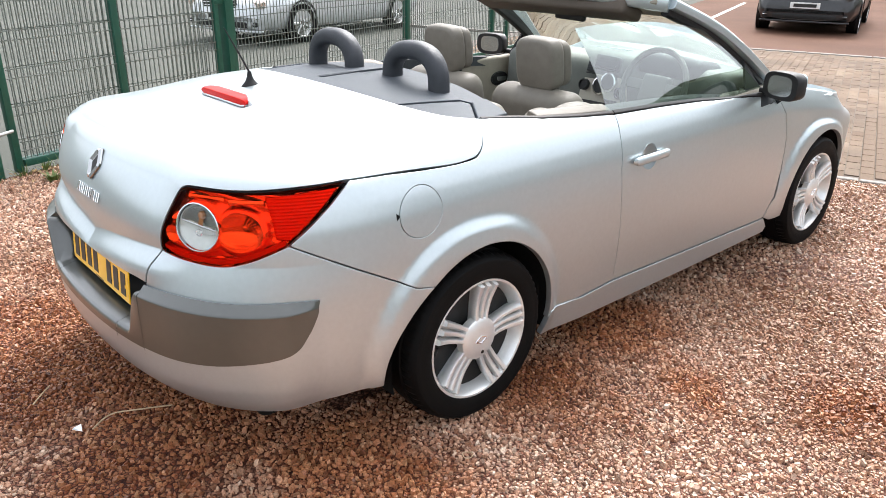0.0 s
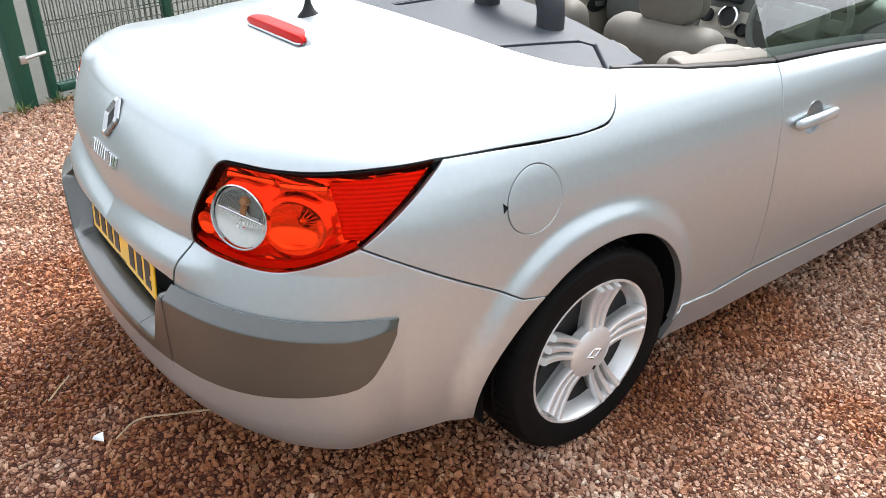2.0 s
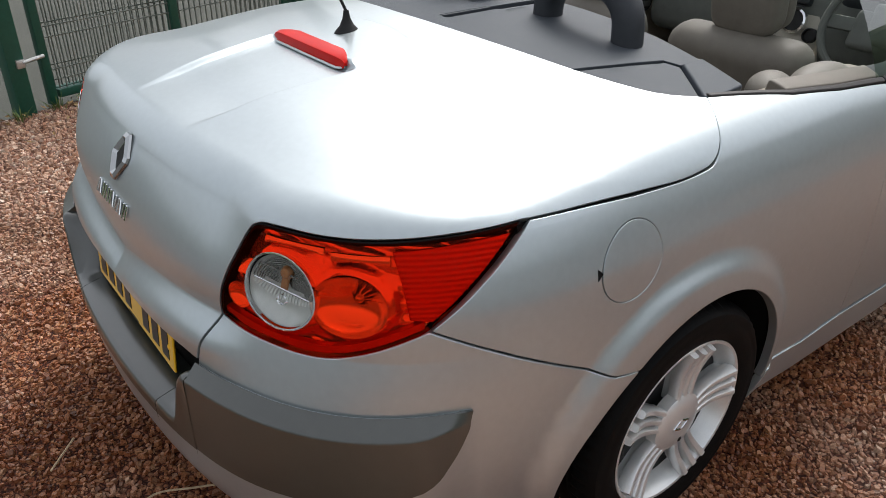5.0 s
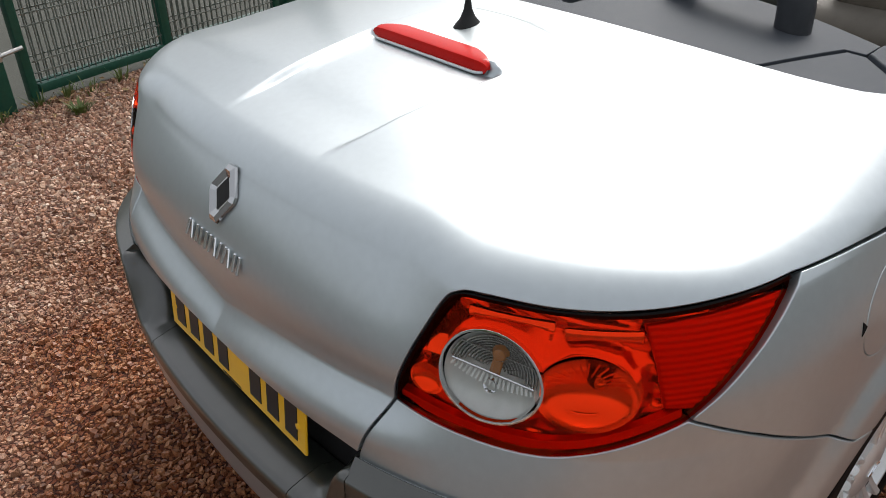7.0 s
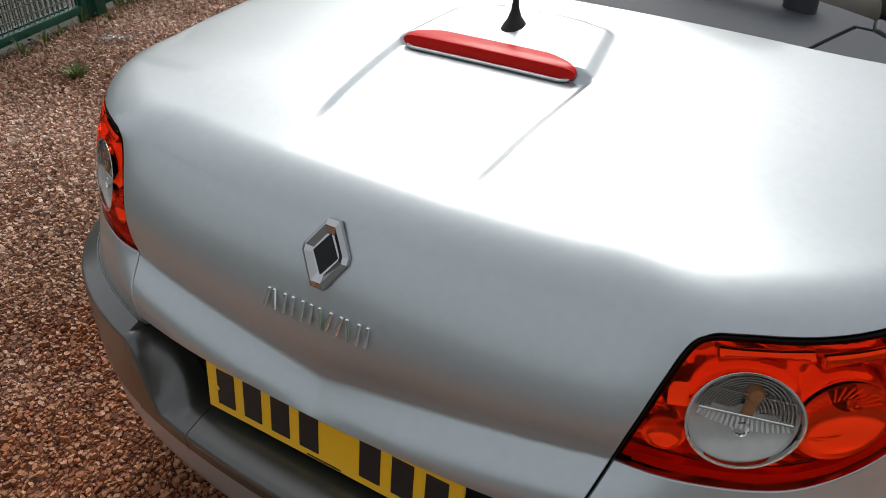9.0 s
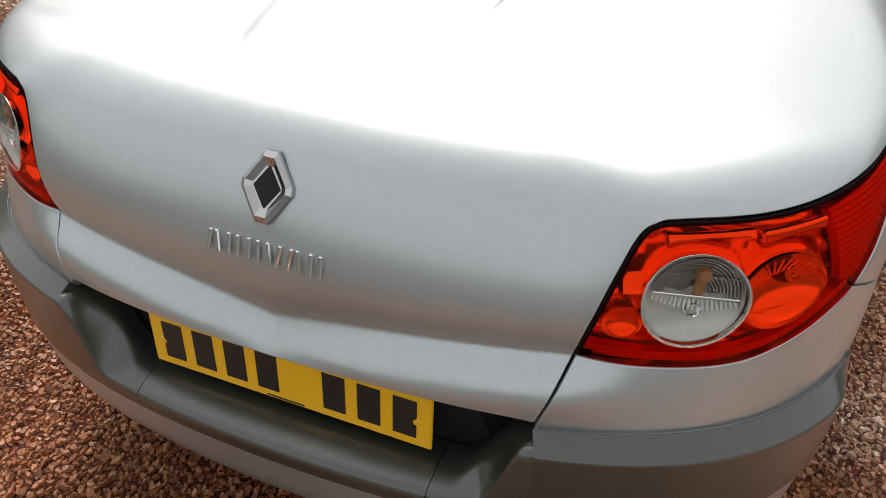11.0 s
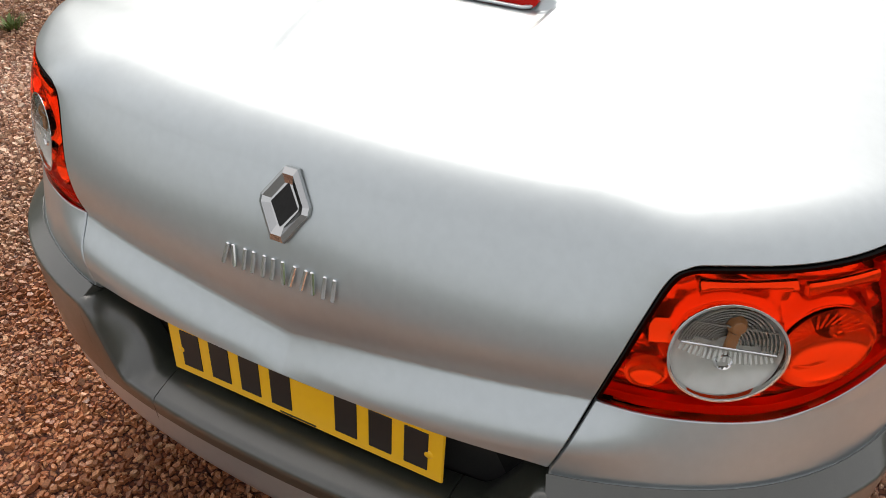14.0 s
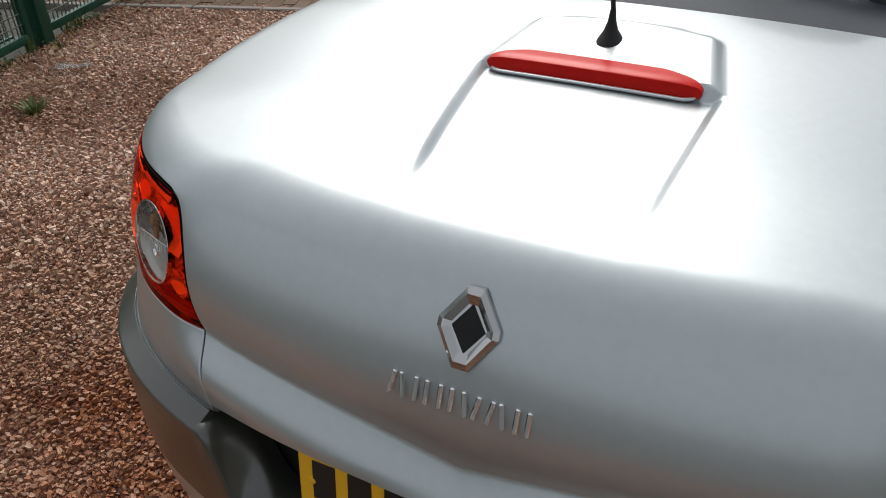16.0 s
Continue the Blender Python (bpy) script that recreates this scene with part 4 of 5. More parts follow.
def coves(uw, co):
    """The reflector's relief: a raised collar round each bowl, falling away in a cove to the rim."""
    au = np.abs(uw[:, 0])
    near = np.hypot((au - LENS_U) / LENS_RU, (uw[:, 1] - LENS_W) / LENS_RW)
    far = np.hypot((au - BOWL_U) / BOWL_RU, (uw[:, 1] - BOWL_W) / BOWL_RW)
    r = np.minimum(near, far)
    fold = 0.006 * np.abs(np.sin((uw[:, 1] + 0.35 * au) * 95)) * step(r, 1.25, 1.6)
    return -0.017 * step(r, 1.02, 1.5) + fold


for side in (False, True):
    f = -1 if side else 1
    lamp = panel("tail_lamp", lamp_poly, BLACK, car, "red tail lamp with a clear round reversing lens", off=-0.060, depth=0.01, gap=0.0, flip=side)
    lens_hole, bowl_hole = disc_poly(LENS_U, LENS_W, LENS_RU, LENS_RW), disc_poly(BOWL_U, BOWL_W, BOWL_RU, BOWL_RW)
    lens_poly = [(u, w - 0.003) for u, w in lamp_low[:-1]] + lamp_tail[:1] + lamp_inner[::-1][:-1]
    panel("reflector", lens_poly, BOWL, lamp, off=-0.012, gap=0.0005, flip=side, bulge=coves, holes=[lens_hole, bowl_hole], cuts=LAMP_CUTS)
    lens = panel("red_lens", lens_poly, LENS, lamp, "glossy red and orange lens", off=0.0, gap=0.0018, depth=0.006, flip=side, holes=[lens_hole])
    lens.visible_shadow = False
    k13 = np.array([1.3, 1.0])
    way = np.gradient(np.array(lamp_inner) * k13, axis=0)
    way /= np.linalg.norm(way, axis=1, keepdims=True)
    inside = (np.array(lamp_inner) * k13 + np.stack([way[:, 1], -way[:, 0]], 1) * 0.0058) / k13
    panel("gasket", lamp_inner + [tuple(p) for p in inside[::-1]], DARK, lamp, "black rubber gasket", off=-0.0025, gap=0.0, depth=0.02, flip=side, roll=0.001)
    tail = [tuple(rear(0.708, 0.918)), tuple(rear(0.738, 0.86)), tuple(rear(0.757, 0.80))] + line(flank, (-0.626, 0.796), (-0.468, 0.930))
    panel("ribbed_insert", tail, REDBOWL, lamp, "deep red ribbed insert", off=-0.007, gap=0.003, flip=side, cuts=RIB_CUTS, bulge=lambda uw, co: 0.0009 * np.sin(uw[:, 1] * 2 * np.pi / 0.0085))
    panel("lower_band", [(u, w - 0.001) for u, w in lamp_low] + [(u - 0.002, w + 0.021) for u, w in lamp_low[::-1]], REDBOWL, lamp, off=-0.009, gap=0.003, flip=side)
    # indicator bowl and small marker bowl behind the red lens
    for name, cu, cw, rx, rz, z in (("indicator_bowl", BOWL_U, BOWL_W, 0.066, 0.053, -0.012), ("marker_bowl", MARK_U, MARK_W, 0.026, 0.024, -0.008)):
        m = pose_on(f * cu, cw, z)
        bm = add_lathe(bmesh.new(), [(1.02, 0.003), (1.0, 0.0), (0.93, -0.007), (0.80, -0.015), (0.55, -0.024), (0.25, -0.029), (0, -0.030)], m @ Matrix.Diagonal((rx, rz, 1 if rx > 0.05 else 0.45, 1)), 44)
        part(name, bm, BOWL2, lamp)
        bm = bmesh.new()
        for k in range(13):
            a = radians(12 + 156 * k / 12)
            add_tube(bm, [m @ Vector((rx * r * math.cos(a), rz * (0.10 + r * 0.82 * math.sin(a)), (-0.020 + 0.016 * r) * (1 if rx > 0.05 else 0.4))) for r in (0.32, 0.6, 0.86)], round_shape(0.003, 0.003, 6), up=m.to_3x3() @ Vector((0, 0, 1)))
        part("bowl_ribs", bm, BOWL2, lamp)
        if rx > 0.05:
            part("bulb_holder", add_lathe(bmesh.new(), [(0, 0.004), (0.013, 0.003), (0.016, -0.004), (0.016, -0.014)], m @ pose(f * 0.016, 0.016, -0.016), 20), DARKCHROME, lamp)
            part("bulb", add_lathe(bmesh.new(), [(0, 0.014), (0.005, 0.012), (0.008, 0.006), (0.008, -0.004)], m @ pose(f * 0.016, 0.016, -0.010), 16), CHROME, lamp)
            # a bright arc modelled in place of the glint low in the bowl
            arc = [m @ Vector((rx * 0.70 * math.cos(a), rz * 0.66 * math.sin(a), -0.014)) for a in np.linspace(radians(-118), radians(-66), 9)]
            part("glint_arc", add_tube(bmesh.new(), arc, round_shape(0.005, 0.004, 8), up=m.to_3x3() @ Vector((0, 0, 1)), scale=[0.4, 0.8, 1, 1, 1, 1, 1, 0.8, 0.4]), BOWL2, lamp)
    # bright pressed facets beside and above the reversing lens
    part("pressed_facet", box(0.026, 0.030, 0.004, pose_on(f * (LENS_U - 0.048), 0.848, -0.011) @ pose(0, 0, 0, -24, 0, 4 * f), 0.0015, 2), BOWL2, lamp)
    for u0, u1, w0, w1 in ((LENS_U - 0.022, LENS_U + 0.05, 0.899, 0.913), (LENS_U + 0.056, LENS_U + 0.118, 0.890, 0.908)):
        crown = [(u0 + (u1 - u0) * k / 6, w0 + 0.006 * math.sin(math.pi * k / 6)) for k in range(7)] + [(u1 - (u1 - u0) * k / 6, w1) for k in range(7)]
        panel("pressed_band", crown, BOWL2, lamp, off=-0.012, gap=0.0, depth=0.008, flip=side, cuts=LAMP_CUTS, roll=0.002, bulge=lambda uw, co: 0.006 * np.sin((uw[:, 1] - 0.888) * 110))
    # reversing lens: a bright bowl with fluted upper half, a row of fins and a plain lower half
    panel("lens_ring", disc_poly(LENS_U, LENS_W, LENS_RU + 0.0012, LENS_RW + 0.0016), CHROME, lamp, off=0.0014, gap=0, depth=0.016, flip=side, holes=[disc_poly(LENS_U, LENS_W, LENS_RU - 0.0008, LENS_RW - 0.0010)], roll=0.0006)
    m = pose_on(f * LENS_U, LENS_W, 0.0) @ pose(0, 0, 0, 0, 0, -9 * f)
    R = 0.0675
    bowl = part("reversing_lens", add_lathe(bmesh.new(), [(0.985 * R, -0.010), (0.97 * R, -0.013), (0.90 * R, -0.017), (0.75 * R, -0.022), (0.45 * R, -0.027), (0, -0.029)], m, 48), FROST, lamp, "clear round reversing lens with grey reflector")
    arcs = bmesh.new()
    for k in range(12):
        r = 0.014 + 0.0042 * k
        path = [(r * math.cos(a), 0.004 + r * math.sin(a)) for a in np.linspace(radians(4), radians(176), 25)]
        path = [(x, y) for x, y in path if math.hypot(x, y) < 0.93 * R and y > 0.007]
        if len(path) > 3:
            add_tube(arcs, [m @ Vector((x, y, -0.024 + 0.016 * (math.hypot(x, y) / R) ** 2)) for x, y in path], round_shape(0.0031, 0.005, 6), up=m.to_3x3() @ Vector((0, 0, 1)))
    for k in range(11):
        a = radians(14 + 152 * k / 10)
        add_tube(arcs, [m @ Vector((r * math.cos(a), 0.004 + r * math.sin(a), -0.0225 + 0.016 * (r / R) ** 2)) for r in (0.02, 0.036, 0.056)], round_shape(0.0012, 0.003, 4), up=m.to_3x3() @ Vector((0, 0, 1)))
    part("fluted_reflector", arcs, GREYCHROME, bowl)
    bm = bmesh.new()
    for k in range(19):
        x = -0.056 + 0.112 * k / 18
        add_box(bm, m @ pose(x, -0.001 - 0.005 * (1 - (x / 0.056) ** 2), -0.012, -20 + 7 * math.sin(2.1 * k), 0, 24 * x / 0.056), 0.0036, 0.015 * (1 - 0.55 * (x / 0.06) ** 2), 0.002, 0.0006, 1)
    part("fins", bm, FROST, bowl, smooth=False)
    part("divider", box(0.118, 0.0026, 0.004, m @ pose(0, 0.0075, -0.009), 0.001, 1), CHROME, bowl)
    part("bulb", add_lathe(bmesh.new(), [(0, 0.012), (0.008, 0.010), (0.012, 0.004), (0.012, -0.006)], m @ pose(0.002, 0.037, -0.016), 20), AMBER, bowl)
    part("bulb_stem", box(0.015, 0.030, 0.006, m @ pose(0.002, 0.020, -0.014), 0.002, 1), AMBER, bowl)
    part("lower_bulb", add_lathe(bmesh.new(), [(0.007, 0.0), (0.0095, 0.004), (0.012, 0.0)], m @ pose(0.002, -0.014, -0.014), 22), CHROME, bowl)
    cover = panel("clear_cover", disc_poly(LENS_U, LENS_W, LENS_RU, LENS_RW), CLEAR, bowl, off=0.001, gap=0, depth=0.003, flip=side)
    cover.visible_shadow = False

# third brake lamp and aerial on the lid
bm = bmesh.new()
rows = []
for k in range(33):
    x = -0.008 - 0.170 * math.cos(math.pi * k / 32)
    e = abs(x + 0.008) / 0.1705
    f, g = 1 - e ** 2.4, (1 - e ** 14) ** 0.5
    y0 = -0.418 + 0.25 * x * x
    z0 = float(ease(y0, CREST)) - 0.155 * x * x
    mid = z0 + 0.002
    outline = [(-0.002, mid - 0.017 * g), (-0.0035, mid - 0.008 * g), (-0.001, mid + 0.0085 * g), (0.003, mid + 0.0105 * g), (0.004 + 0.026 * f, mid + 0.0135 * g), (0.006 + 0.049 * f, mid + 0.0135 * g), (0.008 + 0.053 * f, mid - 0.004)]
    rows.append([bm.verts.new((x, y0 + dy, z)) for dy, z in outline])
for a, b in zip(rows, rows[1:]):
    for i in range(6):
        bm.faces.new((a[i], a[i + 1], b[i + 1], b[i]))
for row in (rows[0], rows[-1]):
    bm.faces.new(row)
rim = bmesh.new()
path, sizes = [], []
for k in range(33):
    x = -0.187 + 0.358 * k / 32
    e = abs(x + 0.008) / 0.179
    y0 = -0.426 + 0.25 * x * x + 0.034 * max(0.0, e - 0.86) / 0.14
    path.append((x, y0, float(ease(y0, CREST)) - 0.155 * x * x - 0.009 + 0.008 * max(0.0, e - 0.86) / 0.14))
    sizes.append(1.0 if e < 0.9 else 1.0 - 0.7 * (e - 0.9) / 0.1)
add_tube(rim, path, round_shape(0.008, 0.006, 10), scale=sizes)
part("brake_lamp_bezel", rim, PAINT, lid)
part("high_brake_lamp", bm, REDLAMP, lid, "slim red high-level brake lamp", sharp=40)
bm = bmesh.new()
add_lathe(bm, [(0, 0.055), (0.006, 0.054), (0.009, 0.035), (0.016, 0.018), (0.026, 0.006), (0.03, 0.0)], pose(-0.008, -0.303, 1.074) @ Matrix.Diagonal((0.72, 1.15, 0.95, 1)), 20)
add_tube(bm, [(-0.008, -0.299, 1.116), (-0.008, -0.331, 1.180), (-0.008, -0.384, 1.280)], round_shape(0.007, 0.007, 8), up=(1, 0, 0), scale=[1.2, 1, 0.5])
part("aerial", bm, BLACK, lid, "short black rod aerial")

# ---- deck panel, hoops and cabin ----
half_shelf = smooth2(line(deck_tail, *SEAM[::-1]), 4)
seam = line(deck, (0.52, 0.238), (0.352, 0.206), (0.153, 0.165), (0.02, 0.15))
shelf_poly = half_shelf + [tuple(deck_tail(0.455, -0.028))] + seam
shelf = panel("parcel_shelf", shelf_poly + [(-u, w) for u, w in shelf_poly[::-1]], SHELF, car, "dark grey soft-touch panel behind the seats", off=-0.006, depth=0.03)
front_poly = seam[::-1] + line(deck, (0.555, 0.256), (0.55, 0.334), (0.40, 0.355), (0.15, 0.365), (0.02, 0.37))
panel("shelf_front", front_poly + [(-u, w) for u, w in front_poly[::-1]], SHELF, shelf, off=-0.008, depth=0.03, gap=0.002)
for side in (False, True):
    panel("shelf_corner", [tuple(deck_tail(0.455, -0.028)), tuple(deck(0.50, -0.012))] + line(deck, (0.63, 0.06), (0.694, 0.156), (0.557, 0.254), (0.52, 0.238)), SHELF, shelf, off=-0.011, depth=0.03, gap=0.002, flip=side, roll=0.004)
    panel("corner_cap", line(deck, (0.557, 0.254), (0.694, 0.156), (0.70, 0.22), (0.69, 0.306), (0.55, 0.334)), SHELF, shelf, off=-0.001, depth=0.06, gap=0.002, flip=side, roll=0.006)
    belt = line(flank, (0.777, 0.962), (0.58, 0.976), (0.399, 0.992)) + [tuple(deck(0.697, 0.17))]
    panel("belt_trim", belt + [(u, w + 0.017) for u, w in belt[::-1]], BELT, car, "dark brown-grey belt strip", off=0.003, depth=0.03, flip=side, roll=0.003)
    panel("belt_cap", [(u, w + 0.018) for u, w in belt[:3]] + [(u, w + 0.08) for u, w in belt[:3][::-1]], TAUPE, car, "taupe trim cap", off=0.0, depth=0.05, flip=side, roll=0.006)
    belt = line(flank, (0.780, 0.962), (1.1, 0.952), (1.4, 0.938), (1.80, 0.912), (2.0, 0.888))
    panel("door_belt_strip", belt + [(u, w + 0.02) for u, w in belt[::-1]], BLACK, car, "black window seal", off=0.003, depth=0.03, flip=side, roll=0.003)
    panel("door_cap", [(u, w + 0.022) for u, w in belt] + [(u, w + 0.09) for u, w in belt[::-1]], DASH, car, "dark grey door top", off=-0.012, depth=0.05, flip=side, roll=0.006)


def hoop(cx):
    arch = [(math.copysign(abs(math.cos(t)) ** 0.8, math.cos(t)), math.sin(t) ** 0.85) for t in np.linspace(math.pi, 0, 25)]
    path = [(cx - 0.140, 0.235, 1.02)] + [(cx + 0.137 * c, 0.235, 1.078 + 0.108 * h) for c, h in arch] + [(cx + 0.140, 0.235, 1.015)]
    return add_tube(bmesh.new(), path, round_shape(0.070, 0.078, 18, 2.5), up=(0, 1, 0))


for x in (-0.265, 0.265):
    part("roll_hoop", hoop(x), HOOP, car, "dark grey padded roll-over hoop")


def cushion(sx, sy, sz, m, bevel):
    return box(sx, sy, sz, m, bevel, 5)


def seat(cx):
    back = part("seat", cushion(0.47, 0.16, 0.62, pose(cx, 0.93, 0.68, 12, 0, 0), 0.07), CLOTH, car, "beige leather front seat")
    part("cushion", cushion(0.50, 0.52, 0.2, pose(cx, 1.22, 0.40, -6, 0, 0), 0.07), CLOTH, back)
    for name, y, w, h, deep in (("headrest", 0.885, 0.225, 0.222, 0.08), ("headrest_front", 0.95, 0.212, 0.20, 0.055)):
        m = pose(cx, y, 1.085, 8, 0, 0)
        path = [m @ Vector((0, deep * k, 0)) for k in (-0.5, -0.42, -0.25, 0.0, 0.25, 0.42, 0.5)]
        part(name, add_tube(bmesh.new(), path, round_shape(w, h, 32, 4.2), scale=[0.84, 0.95, 0.99, 1.0, 0.99, 0.95, 0.84]), CLOTH, back, sharp=50)
    for d in (-0.05, 0.05):
        part("headrest_post", add_lathe(bmesh.new(), [(0.006, 0.0), (0.006, 0.09)], pose(cx + d, 0.92, 0.96), 10), CHROME, back)
        part("post_sleeve", box(0.05, 0.04, 0.018, pose(cx + d, 0.915, 0.985), 0.006), BLACK, back)


for x in (0.31, -0.30):
    seat(x)
bm = bmesh.new()
add_box(bm, pose(0, 0.46, 0.82, 14, 0, 0), 1.06, 0.14, 0.36, 0.06, 4)
part("rear_seat", bm, CLOTH, car, "beige leather rear bench")
for s in (1, -1):
    part("side_trim", box(0.1, 0.62, 0.42, pose(s * 0.71, 0.50, 0.775), 0.03, 3), TRIM, car, "beige side trim")
    part("door_card", box(0.06, 1.22, 0.62, pose(s * 0.755, 1.42, 0.62, 0, 0, 0), 0.02, 3), TRIM, car, "beige door lining")
bm = box(1.42, 0.46, 0.30, pose(0, 1.95, 0.835, -3, 0, 0), 0.07, 4)
part("dashboard", bm, DASHTOP, car, "grey-green dashboard")
part("instrument_hood", box(0.40, 0.24, 0.12, pose(0.36, 1.84, 0.965, -8, 0, 0), 0.05, 4), DASH, car, "dark instrument hood")
part("cabin_floor", box(1.4, 1.9, 0.04, pose(0, 1.2, 0.30), 0.01), DASH, car)
bm = bmesh.new()
ring = [(0.18 * math.cos(t), 0.18 * math.sin(t), 0.0) for t in np.linspace(0, 2 * math.pi, 41)]
add_tube(bm, ring, round_shape(0.03, 0.03, 10))
m = pose(0.37, 1.62, 0.905, 66, 0, 0)
add_box(bm, pose(0, -0.01, -0.02), 0.16, 0.14, 0.05, 0.02, 3)
add_box(bm, pose(0, 0, -0.01), 0.36, 0.05, 0.02, 0.006)
bmesh.ops.transform(bm, matrix=m, verts=bm.verts)
part("steering_wheel", bm, DASHTOP, car, "grey-green steering wheel")

# windscreen
for s in (1, -1):
    path = spline([(s * 0.745, 2.12, 0.93), (s * 0.70, 1.86, 1.10), (s * 0.655, 1.63, 1.225), (s * 0.60, 1.37, 1.325)], 6)
    part("windscreen_pillar", add_tube(bmesh.new(), path, round_shape(0.075, 0.05, 12, 2.6)), PAINT, car)
part("windscreen_header", add_tube(bmesh.new(), spline([(-0.60, 1.37, 1.325), (-0.3, 1.30, 1.352), (0, 1.28, 1.36), (0.3, 1.30, 1.352), (0.60, 1.37, 1.325)], 6), round_shape(0.05, 0.08, 12, 2.6)), PAINT, car)
bm = bmesh.new()
rows = []
for k in range(13):
    x = -1 + 2 * k / 12
    rows.append([bm.verts.new(((0.72 - 0.125 * t) * x, 2.16 - 0.82 * t + 0.10 * (1 - x * x) * (1 - 1.6 * t), 0.94 + 0.40 * t - 0.02 * t * (1 - t))) for t in (0, 0.25, 0.5, 0.75, 1)])
for a, b in zip(rows, rows[1:]):
    for i in range(4):
        bm.faces.new((a[i], a[i + 1], b[i + 1], b[i]))
part("windscreen", bm, SCREEN, car, "clear windscreen").visible_shadow = False

for s in (1,):
    bm = bmesh.new()
    low = [Vector((s * 0.785, 0.745, 0.965)), Vector((s * 0.785, 1.35, 0.945)), Vector((s * 0.78, 2.0, 0.90))]
    top = [Vector((s * 0.62, 0.717, 1.265)), Vector((s * 0.625, 1.25, 1.29)), Vector((s * 0.655, 1.58, 1.205))]
    rows = []
    for t in np.linspace(0, 1, 9):
        a = (low[0] * (1 - t) ** 2 + low[1] * 2 * t * (1 - t) + low[2] * t * t)
        b = (top[0] * (1 - t) ** 2 + top[1] * 2 * t * (1 - t) + top[2] * t * t)
        rows.append([bm.verts.new(a.lerp(b, k / 6) + Vector((s * 0.018 * math.sin(math.pi * k / 6), 0, 0))) for k in range(7)])
    for a, b in zip(rows, rows[1:]):
        for i in range(6):
            bm.faces.new((a[i], a[i + 1], b[i + 1], b[i]))
    part("door_window", bm, GLASS, car, "raised door glass").visible_shadow = False


# ---- cabin details ----
console = part("centre_console", box(0.27, 0.12, 0.30, pose(0.01, 1.76, 0.79, -14, 0, 0), 0.03, 3), FASCIA, car, "pale beige centre console with round vents")
for x, z, r in ((-0.075, 0.855, 0.03), (0.035, 0.862, 0.048), (0.115, 0.82, 0.028)):
    ring = part("vent_ring", add_lathe(bmesh.new(), [(r, -0.01), (r, 0.012), (r * 0.84, 0.014), (r * 0.78, 0.002), (0, 0.0)], pose(x, 1.692 + 0.25 * (z - 0.85), z, 76, 0, 0), 24), CHROME if r > 0.04 else BLACK, console)
    part("vent_face", add_lathe(bmesh.new(), [(r * 0.79, 0.004), (0, 0.005)], pose(x, 1.692 + 0.25 * (z - 0.85), z, 76, 0, 0), 20), BLACK, console)
part("radio_panel", box(0.19, 0.012, 0.07, pose(0.01, 1.675, 0.745, -14, 0, 0), 0.006, 2), BLACK, console)
part("vent_box", box(0.15, 0.08, 0.07, pose(0.0, 1.745, 0.945, -20, 0, 0), 0.012, 2), DASH, console)
for k in range(5):
    part("vent_slat", box(0.13, 0.006, 0.006, pose(0.0, 1.694 + 0.005 * k, 0.92 + 0.012 * k, -14, 0, 0)), BLACK, console)
for s in (1, -1):
    m = pose(s * 0.722, 1.70, 0.80, 0, -90 * s, 0)
    part("inner_handle", add_lathe(bmesh.new(), [(0.0, 0.0), (0.05, 0.0), (0.056, 0.006), (0.06, 0.0)], m @ Matrix.Diagonal((0.7, 1.2, 1, 1)), 24), BLACK, car)
    part("inner_lever", box(0.03, 0.08, 0.012, m @ pose(0, 0.01, 0.01), 0.005), CHROME, car, "chrome inner door lever")
    part("door_speaker", add_lathe(bmesh.new(), [(0.0, 0.006), (0.022, 0.006), (0.03, 0.0)], m @ pose(0, 0.12, 0), 20), TRIM, car)
    # outside mirrors
    mm = pose(s * 0.94, 1.86, 0.972, 0, 0, -s * 14) @ Matrix.Diagonal((0.78, 0.8, 0.84, 1))
    path = [mm @ Vector((0, 0.11 * k, 0)) for k in (0.5, 0.42, 0.2, -0.2, -0.42, -0.5)]
    body = part("door_mirror", add_tube(bmesh.new(), path, round_shape(0.19, 0.128, 28, 3.4), scale=[0.6, 0.8, 0.96, 1.0, 1.0, 0.96]), BLACK, car, "black door mirror", sharp=40)
    pane = bmesh.new()
    pane.faces.new([pane.verts.new(mm @ Vector((a * 0.86, -0.0565, c * 0.84))) for a, c in round_shape(0.19, 0.128, 28, 3.4)])
    part("mirror_glass", pane, GREYCHROME, body, smooth=False)
    part("mirror_arm", box(0.10, 0.04, 0.035, pose(s * 0.85, 1.90, 0.928, 0, 0, 0), 0.012, 2), BLACK, body)
    part("mirror_shell", box(0.19, 0.05, 0.13, mm @ pose(0.004 * s, 0.04, 0.002), 0.024, 3), PAINT, body)
